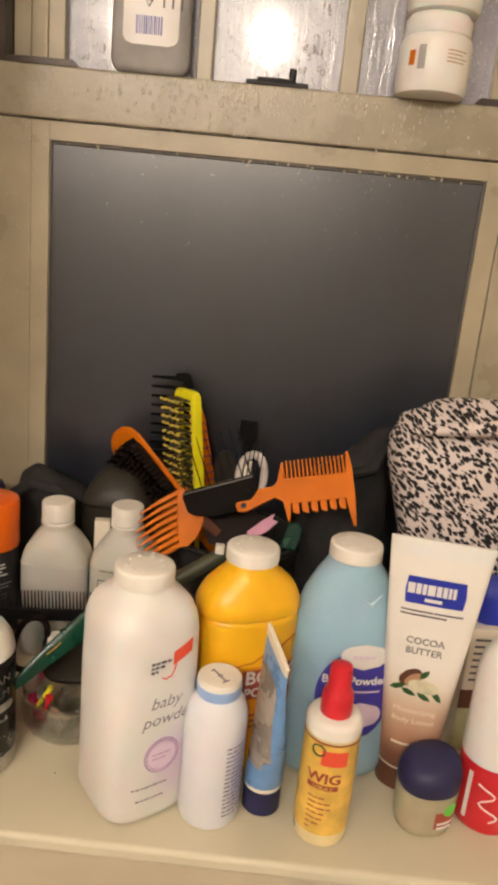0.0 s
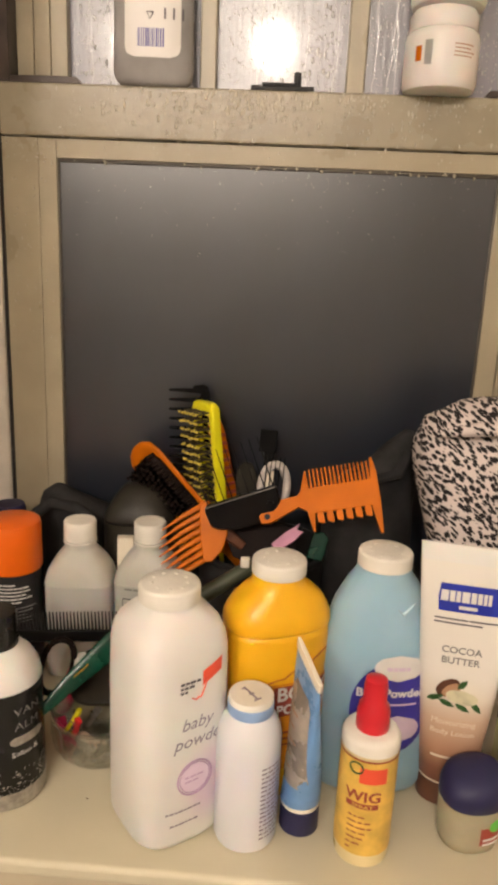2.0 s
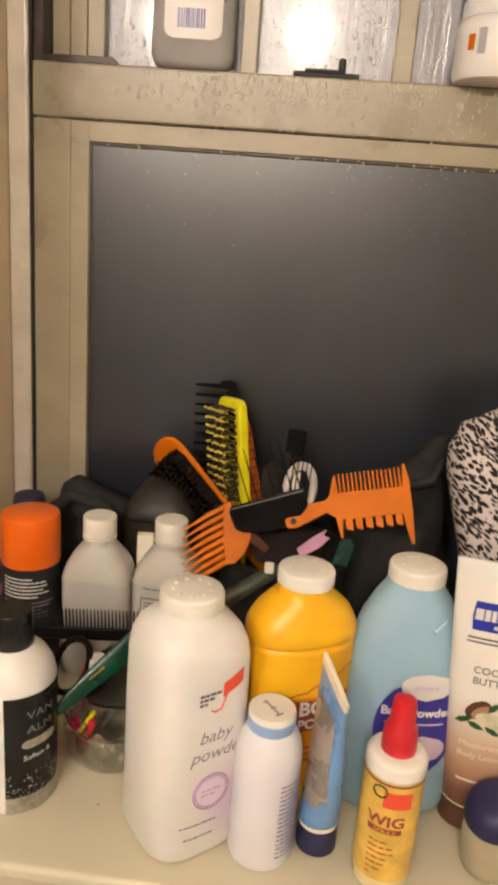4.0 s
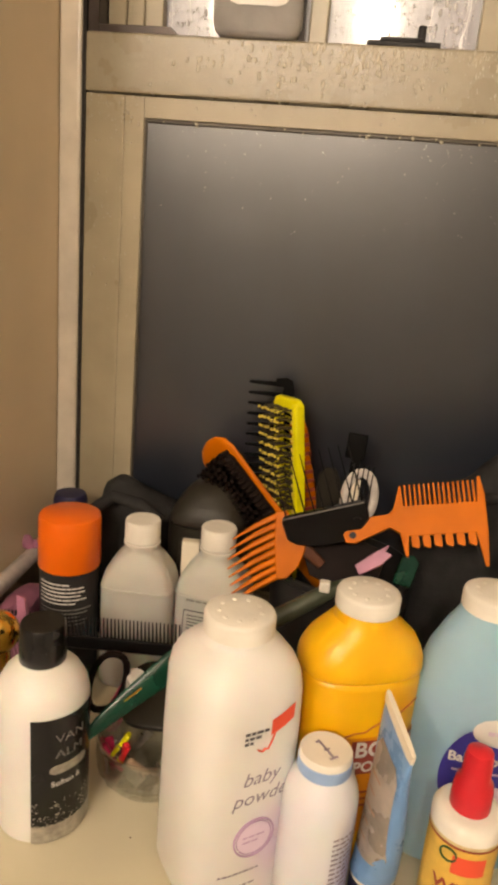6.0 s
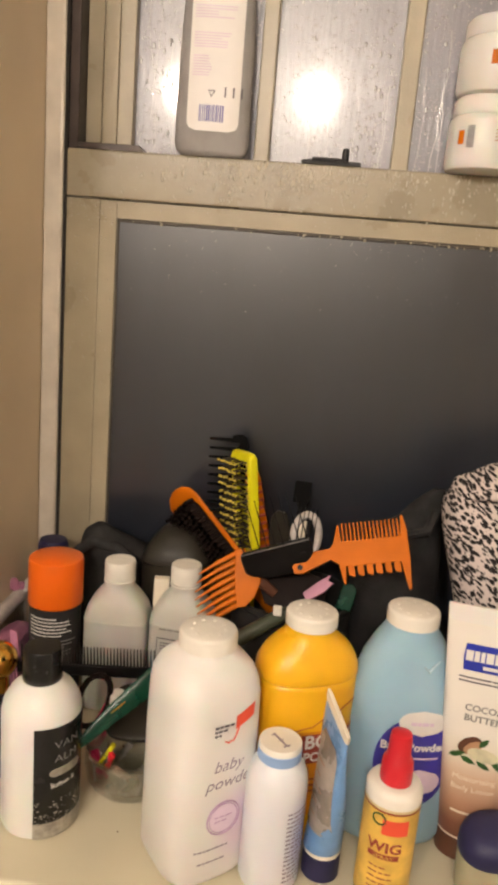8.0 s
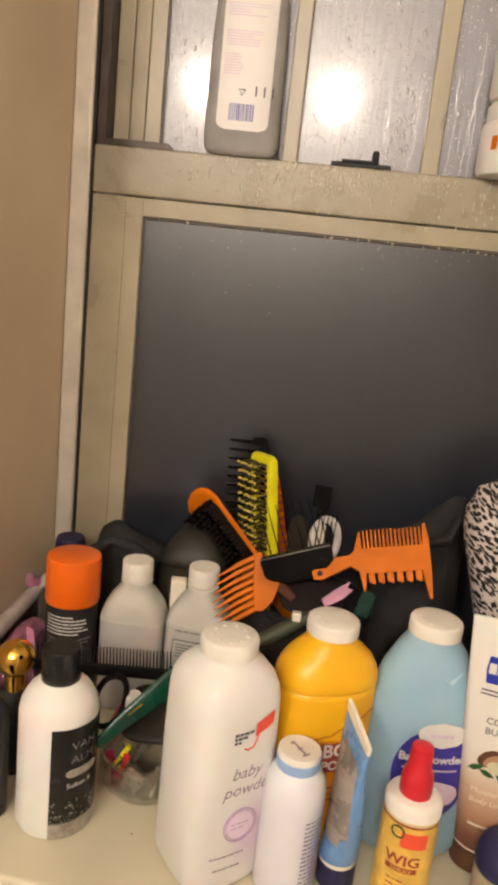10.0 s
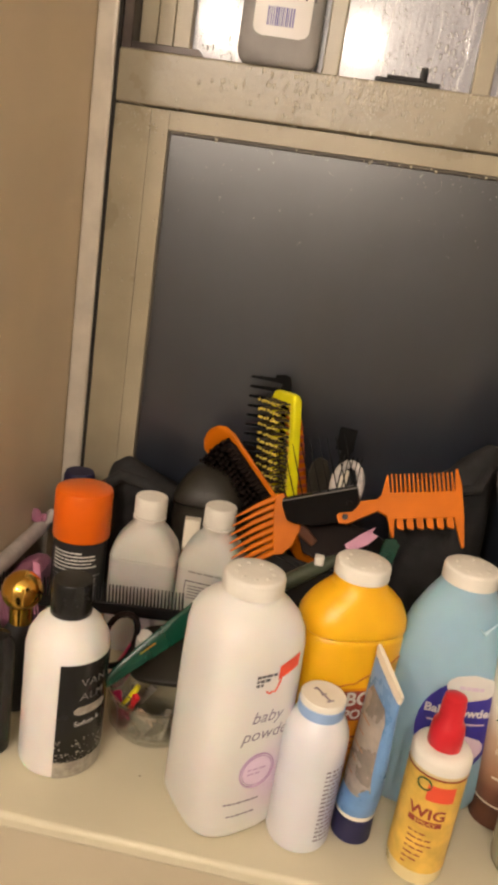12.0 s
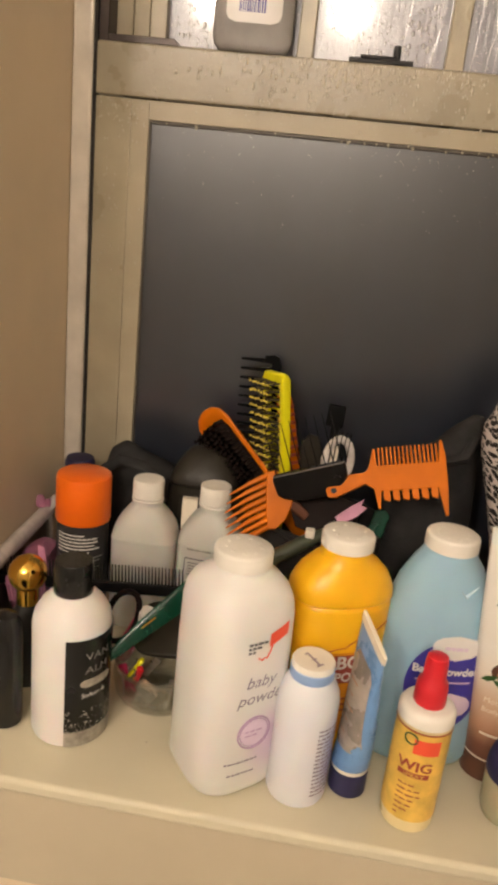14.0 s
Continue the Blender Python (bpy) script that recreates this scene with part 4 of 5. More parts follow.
oil_bottle()
jar(pose(0.1645, 0.7755, LEDGE, 0, 0, 6), False)
j2 = jar(pose(0.1665, 0.7755, LEDGE + 0.0665, 0, 0, 40), False)
lt = thing("window_latch", "black metal window latch with upright pin", "latch", pose(0.028, 0.785, LEDGE))
part("base", box(-.032, .026, -.006, .006, 0, .0045, .0012), M_BLACK, lt)
part("arm", box(-.022, .012, -.004, .004, .0045, .0075, .001), M_BLACK, lt)
part("pin", turned([(.0036, .004), (.0034, .013), (.003, .0165), (.0005, .0175)], 14), M_BLACK, lt).location = (.0105, 0, 0)


# ---- hair tools and clutter at the back ----
def blob(sections, seed, amp, n=48, freq=18.0):
    """A soft bag: a lofted body with creases."""
    bm = loft(sections, n)
    bmesh.ops.subdivide_edges(bm, edges=bm.edges[:], cuts=1, use_grid_fill=True)
    off = Vector((seed * 3.1, seed * 1.7, seed * 0.9))
    for v in bm.verts:
        c = Vector((v.co.x, v.co.y, 0))
        if c.length > 1e-4:
            c.normalize()
        k = noise.noise(v.co * freq + off) + 0.45 * noise.noise(v.co * freq * 2.7 + off)
        v.co += c * k * amp + Vector((0, 0, k * amp * 0.6 if v.co.z > 0.03 else 0))
    return bm


def teeth_on(parent, material, n, spot, mesh_of, name="tooth"):
    """Alike teeth as parts that share one mesh."""
    first = part(name, mesh_of, material, parent)
    first.matrix_basis = spot(0)
    for k in range(1, n):
        o = new(name, first.data)
        o.parent = parent
        o.matrix_basis = spot(k)


# black tub that holds the tools
tub = thing("tool_tub", "round black plastic tub full of combs and brushes", "tub", pose(0.03, 0.695, SILL_Z))
bm = turned([(0.05, 0), (0.052, 0.002), (0.06, 0.118), (0.062, 0.12), (0.062, 0.124), (0.059, 0.125), (0.057, 0.118), (0.049, 0.006), (0.0005, 0.005)], 48)
part("shell", bm, M_BLACK, tub)

bag = thing("black_bag", "crumpled black fabric pouch against the window", "bag", pose(-0.163, 0.736, SILL_Z))
part("pouch", blob([(0, .06, .05, 2.5), (.004, .072, .066, 2.5), (.07, .074, .068, 2.4), (.118, .088, .06, 2.3, .006, 0), (.134, .078, .05, 2.2, .004, 0), (.148, .036, .032, 2, -.014, 0), (.156, .014, .016, 2, -.018, 0)], 3, .006), M_BLACKCLOTH, bag)
part("strap", sweep([(-.034, -.03, .11), (-.03, -.038, .135), (-.012, -.036, .15), (.012, -.036, .146), (.03, -.03, .13)], .006, 10), M_BLACKCLOTH, bag)

bag = thing("black_bag", "slumped black fabric bag behind the bottles", "bag", pose(0.132, 0.728, SILL_Z))
part("pouch", blob([(0, .07, .04, 2.4), (.004, .084, .056, 2.4), (.1, .09, .062, 2.4), (.17, .082, .056, 2.2), (.188, .07, .046, 2.1, .004, 0), (.205, .05, .032, 2, .018, 0), (.225, .03, .024, 2, .03, 0), (.237, .012, .012, 2, .036, 0)], 5, .007), M_BLACKCLOTH, bag)

part("strap", sweep([(-.03, -.03, .17), (-.02, -.036, .19), (.0, -.036, .196), (.02, -.03, .2), (.03, -.014, .215)], .005, 8), M_BLACKCLOTH, bag)

sj = thing("smoky_jar", "smoky dark plastic jar with rounded shoulders", "jar", pose(-0.09, 0.7235, SILL_Z))
part("body", loft([(0, .06, .056, 3.5), (.003, .068, .064, 4), (.126, .07, .066, 4.5), (.134, .069, .065, 4.5)], 52), M_SMOKE, sj)
part("front_panel", loft([(.09, .05, .068, 6), (.092, .052, .0685, 6), (.124, .052, .0685, 6), (.126, .05, .068, 6)], 52), M_SMOKE, sj, "raised flat front panel")
part("lid", loft([(.1345, .067, .063, 4.2), (.136, .07, .066, 4.2), (.141, .069, .065, 4), (.152, .058, .054, 3.2), (.161, .044, .042, 2.6), (.166, .034, .032, 2.2), (.168, .012, .012, 2)], 52), M_SMOKE, sj, "sloping smoky shoulder")

lb = thing("leopard_bag", "plump leopard print fabric pouch, black on pale pink", "bag", pose(0.2395, 0.664, SILL_Z) @ Matrix.Diagonal((1, 1, 0.975, 1)))
part("pouch", blob([(0, .08, .05, 2.6, .01, 0), (.005, .1, .07, 2.6, .008, 0), (.08, .112, .086, 2.5, .012, 0), (.15, .132, .09, 2.5, .004, 0), (.22, .152, .086, 2.6, -.003, 0), (.248, .158, .076, 2.6, -.004, 0), (.268, .152, .058, 2.5, 0, .004), (.284, .12, .036, 2.3, .012, .008), (.29, .07, .014, 2.2, .02, .008)], 8, .005, 56, 14), M_LEOPARD, lb)
part("top_fold", sweep([(-.07, -.03, .262), (-.04, -.04, .27), (0, -.042, .275), (.04, -.036, .283), (.075, -.02, .285)], [.003, .006, .007, .007, .004], 14), M_LEOPARD, lb, "folded leopard print edge")


# yellow vent brush: open ribs between two rails, bristles to the room
yb = thing("vent_brush", "neon yellow vent brush with yellow-tipped bristles, coloured dark for shade", "hair brush", pose(-0.021, 0.738, 1.041, -6, -4, 36))
part("handle", loft([(-.06, .009, .012, 3), (-.01, .009, .014, 3, 0, -.004), (.004, .009, .036, 3.5)], 20), M_NEONY, yb)
part("rail", box(-.0055, .0045, -.0215, -.014, .0, .105, .0025, 2), M_NEONY, yb)
part("rail", box(-.0045, .0045, .0165, .0205, .0, .103, .0015, 2), M_NEONY, yb)
part("tip", loft([(.0985, .0095, .042, 5), (.104, .0095, .042, 4.5), (.107, .008, .038, 4), (.1085, .004, .031, 3)], 28), M_NEONY, yb)
bm = box(-.003, .003, -.0155, .019, -.0014, .0014, .0006, 1)
teeth_on(yb, M_NEONY, 12, lambda k: pose(0, 0, .0085 + .008 * k), bm, "rib")
bm = sweep([(0, 0, 0), (-.008, 0, .0006), (-.0165, 0, -.0004)], [.0011, .0009, .0008], 5)
rnd = random.Random(11)
pts = [(-.002, -.0135 + .0056 * j + rnd.uniform(-.0008, .0008), .0105 + .008 * k + rnd.uniform(-.0008, .0008)) for k in range(12) for j in range(7)]
# bristles coloured dark to stand for the shade between them
teeth_on(yb, M_BRISTLE, 84, lambda k: pose(*pts[k], 0, rnd.uniform(-9, 9), rnd.uniform(-12, 12)), bm)
bm = bmesh.new()
for x, y, z in pts:
    q = bmesh.ops.create_icosphere(bm, subdivisions=1, radius=.0016)
    for v in q["verts"]:
        v.co = Vector((v.co.x + x - .0165, v.co.y + y, v.co.z + z))
tagged(part("bristle_tip", bm, M_DULLY, yb, "pale yellow bristle tips"), kind="stuff")
bm = box(-.0062, -.005, -.0165, -.014, -.0016, .0016, .0004, 1)
teeth_on(yb, M_DULLY, 12, lambda k: pose(0, 0, .0085 + .008 * k), bm, "notch")

# rust-orange brush behind it
rb = thing("vent_brush", "rust orange plastic brush standing behind the yellow one", "hair brush", pose(-0.003, 0.752, 1.03, -4, -12, 20))
part("back", loft([(-.05, .01, .01, 3), (.0, .012, .012, 3), (.012, .018, .014, 3.5), (.09, .016, .012, 3.5), (.1, .012, .01, 3), (.103, .006, .006, 2.5)], 24), M_ORANGE, rb)
bm = box(-.0075, .0075, -.0085, -.0055, 0, .003, .0006, 1)
teeth_on(rb, M_BROWNRED, 9, lambda k: pose(0, 0, .016 + .0085 * k), bm)

# orange brush with dark bristles
ob_ = thing("bristle_brush", "orange club brush with dense dark brown bristles", "hair brush", look((-0.0525, 0.722, 1.051), (-0.0525 + 0.075, 0.722 - 0.03, 1.051 - 0.066)) @ pose(0, 0, 0, 0, 0, 78) @ Matrix.Scale(1.2, 4))
# local: -z runs down the handle, +y is the back
part("back", loft([(-.11, .012, .008, 2.4, 0, .007), (-.055, .014, .009, 2.4, 0, .006), (-.045, .032, .005, 2.6, 0, .003), (.03, .037, .005, 2.8, 0, .003), (.043, .038, .006, 2.8, 0, .003), (.052, .035, .006, 2.6, 0, .002), (.058, .022, .005, 2.3, 0, .0015), (.06, .008, .003, 2, 0, .0015)], 28), M_ORANGE, ob_)
part("bristle_bed", loft([(-.046, .03, .008, 4, 0, -.003), (.036, .034, .008, 4, 0, -.003), (.04, .031, .008, 3, 0, -.003)], 24), M_DARKBROWN, ob_)
bm = sweep([(0, 0, 0), (0, -.008, .0003), (0, -.0145, 0)], [.0022, .0022, .0017], 5)
rnd = random.Random(5)
pts2 = [(-.0155 + .0044 * j + rnd.uniform(-.0004, .0004), -.003, -.042 + .0042 * k + .004 * (j % 2) * (k == 19) + rnd.uniform(-.0004, .0004)) for k in range(20) for j in range(8)]
teeth_on(ob_, M_DARKBROWN, len(pts2), lambda k: pose(*pts2[k], rnd.uniform(-3, 3), 0, rnd.uniform(-4, 4)), bm)

# black wide comb at the back, its teeth to the west
bc = thing("comb", "black wide-toothed comb standing behind the brushes", "comb", pose(-0.0335, 0.757, 1.0505, -3, -1, 6))
part("spine", slab([(-.006, -.06), (.004, -.06), (.005, .1), (.003, .1085), (-.002, .111), (-.012, .1095), (-.012, .1035), (-.004, .102), (-.006, .096)], -.0025, .0025), M_COMBDULL, bc)
o = [(0, -.0018), (-.03, .0002), (-.0315, .0013), (-.03, .0024), (0, .003)]
teeth_on(bc, M_COMBDULL, 10, lambda k: pose(-.005, 0, .104 - .0096 * k), slab(o, -.0018, .0018, .0003))

# black pick with long steel pins
pk = thing("afro_pick", "black plastic hair pick with long steel pins", "hair pick", pose(0.0145, 0.632, 1.0838, -2, -21, 2))
part("handle", slab([(-.0315, -.008), (-.026, -.0125), (-.01, -.0175), (.008, -.018), (.022, -.0135), (.0315, -.004), (.032, .0075), (.0305, .0095), (-.0305, .0095), (-.0325, .0065)], -.0045, .0045, .0012), M_COMBBLACK, pk)
# highlight along the top edge, put in as a grey strip
part("edge_glint", slab([(-.031, .0088), (.031, .0088), (.031, .0097), (-.031, .0097)], -.005, -.0042, 0), M_GREYINK, pk, "pale painted edge highlight")
part("rivet", sweep([(.0225, -.0055, -.0035), (.0225, -.004, -.0035)], .003, 12), M_COMBBLACK, pk)
bm = sweep([(0, 0, 0), (0, .002, .028), (0, .004, .044)], [.0006, .0005, .0003], 6)
teeth_on(pk, M_COMBBLACK, 9, lambda k: pose(-.0285 + .0072 * k, 0, .009), bm)

# orange fan comb
fc = thing("fan_comb", "orange plastic fan-shaped lifting comb", "comb", pose(-0.0115, 0.643, 1.0535, -22, -2, 4))
part("head", slab([(-.012, .0255), (-.004, .028), (.0, .022), (.006, .012), (.0125, .006), (.0125, -.002), (.0075, -.016), (.0, -.0245), (-.008, -.026), (-.0105, -.01), (-.012, .008)], -.0024, .0024, .0009), M_ORANGE, fc)
for k in range(8):
    u = k / 7
    z0 = .0245 - .048 * u
    ln = .047 - .012 * abs(u - .35)
    a = math.radians(212 + 3 * u)
    dx, dz = math.cos(a), math.sin(a)
    part("tooth", sweep([(-.008, 0, z0), (-.008 + dx * ln * .5, 0, z0 + dz * ln * .45), (-.008 + dx * ln, -.001, z0 + dz * ln)], [.0026, .0021, .0006], 6, flat=.7), M_ORANGE, fc)
part("handle", sweep([(.006, .001, .002), (.016, .003, -.004), (.026, .006, -.012)], [.005, .005, .004], 8, flat=.6), M_BROWN, fc)

# orange double-sided comb
dc = thing("styling_comb", "orange plastic double-sided styling comb with short handle", "comb", pose(0.0893, 0.633, 1.0985, -32, -13, 0))
part("body", slab([(-.0235, -.011), (-.021, -.0285), (-.019, -.0285), (-.0175, -.0135), (.0295, -.0135), (.033, -.038), (.0355, -.038), (.0375, -.013), (.038, .014), (.036, .027), (.034, .027), (.032, .0085), (-.0195, .0085), (-.0205, .024), (-.0215, .024), (-.027, .007), (-.0305, .0035), (-.048, .002), (-.06, -.003), (-.0645, -.0095), (-.063, -.0155), (-.056, -.0165), (-.046, -.0125), (-.0305, -.0065)], -.0018, .0018, .0005), M_ORANGE, dc)
teeth_on(dc, M_ORANGE, 15, lambda k: pose(-.0175 + .00345 * k, 0, .008), slab([(-.00095, 0), (.00095, 0), (.0006, .0165), (-.0006, .0165)], -.0014, .0014, .0003))
teeth_on(dc, M_ORANGE, 6, lambda k: pose(-.0133 + .0079 * k, 0, -.013), slab([(-.0032, .0005), (.0032, .0005), (.0024, -.0015), (.0029, -.003), (.0028, -.009), (.0016, -.0098), (-.0025, -.008), (-.0029, -.003), (-.0024, -.0015)], -.0015, .0015, .0003))
part("hang_hole", sweep([(-.0575, -.0023, -.0105), (-.0575, -.0017, -.0105)], .0026, 12), M_BLACK, dc)

# small white and grey brush with black comb head
wb = thing("nail_brush", "grey and white oval brush with black comb head", "hair brush", pose(0.0375, 0.722, 1.06, -8, 3, 0))
part("ring", sweep([(.0125 * math.cos(a * math.pi / 10), 0, .012 + .022 * math.sin(a * math.pi / 10)) for a in range(-3, 14)], .0042, 10), M_PAPERW, wb)
part("pad", loft([(-.03, .01, .006, 2, -.004, 0), (-.004, .012, .008, 2, -.005, 0), (.012, .011, .008, 2, -.005, 0), (.022, .008, .007, 2, -.004, 0), (.027, .004, .005, 2, -.003, 0)], 20), M_CREAMP, wb)
part("neck", box(-.0125, -.0035, .004, .009, .02, .045, .001), M_COMBDULL, wb)
part("head", box(-.0185, -.0015, .004, .01, .044, .066, .001), M_COMBDULL, wb)
teeth_on(wb, M_BLACK, 5, lambda k: pose(-.009 + .0042 * k, -.006, -.002), sweep([(0, 0, 0), (0, .001, .044)], [.0008, .0005], 5))
gl = thing("clear_clip", "clear grey plastic hair clip", "hair clip", pose(0.0125, 0.735, 1.055, -6, -4, 15))
part("shell", slab([(-.009, -.03), (.009, -.03), (.011, .02), (.007, .034), (-.002, .037), (-.009, .03), (-.0115, .012)], -.0012, .0012, .0005), M_SMOKE, gl)

# pink clip, olive handle with a white tab, plum clip in the tub
pc = thing("hair_clip", "pale pink plastic hair clip in the tub", "hair clip", pose(0.0535, 0.6355, 1.0545, -35, -28, 10))
part("blade", slab([(-.014, -.005), (.004, -.004), (.015, .0), (.011, .004), (.016, .008), (.002, .0065), (-.014, .003)], -.0012, .0012), M_PINK, pc)
pl = thing("hair_clip", "smoky plum plastic hair clip in the tub", "hair clip", pose(0.02, 0.655, 1.047, -30, 6, 0))
part("blade", slab([(-.03, .012), (-.012, -.02), (.018, -.026), (.04, -.012), (.044, .012), (.01, .018)], -.0015, .0015), M_DARKBROWN, pl)
oh = thing("brush_handle", "dark olive plastic hairbrush handle with worn edge", "hair brush", pose(0, 0, 0))
part("handle", sweep([(-.028, .5805, 1.011), (-.02, .585, 1.016), (-.008, .5905, 1.0235), (.02, .602, 1.04), (.034, .6085, 1.047)], [.003, .006, .0066, .006, .004], 14), M_OLIVE, oh)
part("tab", box(.016, .0235, .593, .6, 1.045, 1.0525, .001), M_CAPW, oh, "small white tab")
gn = thing("hair_clip", "dark green plastic hair clip standing in the tub", "hair clip", pose(0.081, 0.668, 1.036, -20, 12, 0) @ Matrix.Scale(0.6, 4))
part("blade", slab([(-.012, -.02), (.012, -.02), (.014, .016), (.004, .024), (-.01, .018)], -.003, .003, .0015), M_GREENP, gn)

# ---- clutter at the niche's west side ----
pb = thing("nail_bottle", "small bottle with a dark purple round cap", "bottle", pose(-0.2225, 0.718, SILL_Z) @ Matrix.Diagonal((1.08, 1.08, 0.97, 1)))
part("body", turned([(.013, 0), (.0145, .002), (.0145, .108), (.0105, .114)], 28), M_LILAC, pb)
part("cap", turned([(.0135, .1135), (.0142, .115), (.0142, .139), (.0125, .144), (.0005, .1445)], 28), M_NAVY, pb, "dark purple cap")

bn = thing("storage_bin", "narrow clear plastic bin with worn white rim", "bin", pose(0, 0, 0))
part("floor_panel", box(-.2625, -.2225, .512, .688, .9003, .903), M_BINCLEAR, bn)
part("long_side", box(-.2632, -.2612, .512, .745, .9003, .972), M_BINCLEAR, bn)
part("long_side", box(-.224, -.2222, .512, .6, .9003, .95), M_BINCLEAR, bn)
part("end_panel", box(-.261, -.224, .512, .514, .9003, .96), M_BINCLEAR, bn, "clear front panel")
part("rim", sweep([(-.255, .5, .9725), (-.2555, .56, .9735), (-.256, .65, .9745), (-.2565, .745, .9755)], [.0072, .0075, .0078, .007], 10), M_PAPERW, bn, "scuffed white rim")
gp = thing("paper_packet", "pale green paper packet standing in the bin", "packet", pose(-.2445, .535, .9035, 0, 0, 4))
part("sheet", blob([(0, .03, .012, 4), (.03, .032, .014, 4), (.062, .03, .01, 4), (.066, .028, .004, 4)], 2, .0015, 28, 40), M_PALEGREEN, gp)
pp = thing("pink_comb", "pink plastic comb with a curled end in the bin", "comb", pose(-.228, .607, .958, -12, -14, 10))
part("spine", slab([(-.022, -.004), (.016, .0), (.019, .006), (.02, .026), (.014, .03), (.012, .014), (.004, .0085), (-.02, .0055)], -.002, .002), M_PINK, pp)
teeth_on(pp, M_PINK, 12, lambda k: pose(-.0205 + .003 * k, 0, -.003), slab([(-.0008, 0), (.0008, 0), (.0004, -.016), (-.0004, -.016)], -.001, .001, 0))
tp = thing("pink_pouch", "crumpled pink plastic bag in the bin", "bag", pose(-.243, .655, .9035))
part("pouch", blob([(0, .022, .07, 3), (.03, .03, .09, 2.6), (.052, .024, .08, 2.4), (.06, .01, .05, 2)], 6, .003, 32, 40), M_PINK, tp)

rl = thing("rollon_bottle", "slim glossy black tube with a rounded top", "bottle", pose(-.1955, .492, SILL_Z))
part("body", turned([(.0105, 0), (.0122, .0015), (.0126, .006), (.0126, .078), (.0118, .087), (.0085, .0945), (.0005, .0975)], 32), M_GLOSSBLACK, rl)
pf = thing("perfume_bottle", "slim dark bottle with a shiny gold ball stopper", "bottle", pose(-.2005, .5425, SILL_Z))
part("body", turned([(.011, 0), (.0125, .002), (.0125, .068), (.008, .075)], 28), M_BLACK, pf)
part("neck", turned([(.0085, .075), (.009, .076), (.0088, .089), (.006, .091)], 28), M_GOLD, pf, "gold neck")
part("stopper", turned([(.001, .087)] + [(.0156 * math.sin(math.pi * k / 20), .102 - .0156 * math.cos(math.pi * k / 20)) for k in range(2, 20)] + [(.0005, .1176)], 36), M_GOLD, pf, "polished gold ball")

lc = thing("cutting_comb", "long dark brown cutting comb lying across the bottles", "comb", pose(-.1705, .6125, .9585, -6, -4.6, .5))
part("spine", slab([(-.088, -.006), (.086, -.006), (.088, -.003), (.088, .0045), (-.0895, .0045), (-.09, -.002)], -.002, .002, .0008), M_COMBBLACK, lc)
part("end_tooth", slab([(-.089, .004), (-.085, .004), (-.0865, .0215), (-.088, .0215)], -.0016, .0016, .0003), M_COMBBLACK, lc)
teeth_on(lc, M_BLACK, 55, lambda k: pose(-.0827 + .0031 * k, 0, .004), slab([(-.0008, 0), (.0008, 0), (.00025, .017), (-.00025, .017)], -.001, .001, .0001))

tb = thing("small_box", "small cream coloured cardboard box behind the bottles", "box", pose(-.0985, .6845, SILL_Z, 0, 0, 8) @ Matrix.Diagonal((.62, .7, .955, 1)))
part("carton_body", box(-.012, .012, -.006, .006, 0, .1325, .001), M_CREAMP, tb)
part("print_band", box(-.0121, .0121, -.0063, -.0058, .092, .1), M_TAN, tb)
bo = thing("hair_bow", "pale pink ribbon bow with white edging beside the can", "hair bow", pose(-.2535, .712, .986, -12, 0, 20))
for k in (-1, 1):
    part("loop", blob([(-.0075, .004, .003, 2, k * .002, 0), (-.003, .011, .006, 2.2, k * .0075, 0), (.004, .013, .007, 2.2, k * .009, 0), (.0085, .006, .004, 2, k * .0085, 0)], 3 + k, .0012, 20, 60), M_PAPERW if k > 0 else M_PINK, bo)
part("knot", loft([(-.004, .004, .006, 2), (-.002, .006, .008, 2), (.002, .006, .008, 2), (.004, .004, .006, 2)], 16), M_PINK, bo)
cr = thing("crumb", "tiny dark crumb lying on the sill", "crumb", pose(-.083, .4945, SILL_Z))
part("grain", loft([(0, .001, .0008, 2), (.0003, .0014, .0011, 2.2), (.0008, .0008, .0006, 2)], 10), M_BROWN, cr)

# glass bowl with odds and ends
bw = thing("glass_bowl", "low ribbed clear glass bowl full of hair clips", "bowl", pose(-.0885, .5545, SILL_Z))
bm = turned([(.026, 0), (.031, .001), (.0375, .008), (.0395, .018), (.039, .031), (.0392, .034), (.0375, .0345), (.0365, .031), (.037, .018), (.034, .0085), (.028, .0045), (.0005, .004)], 56)
for v in bm.verts:
    if .006 < v.co.z < .03 and int(round(math.atan2(v.co.y, v.co.x) / (math.pi / 28))) % 2:
        v.co.x, v.co.y = v.co.x * .965, v.co.y * .965
part("bowl", bm, M_GLASS, bw)
part("rim", sweep([(.0383 * math.cos(a * math.pi / 28), .0383 * math.sin(a * math.pi / 28), .0348) for a in range(57)], .0017, 8), M_GLASSRIM, bw, "bright glass rim")
rnd = random.Random(21)
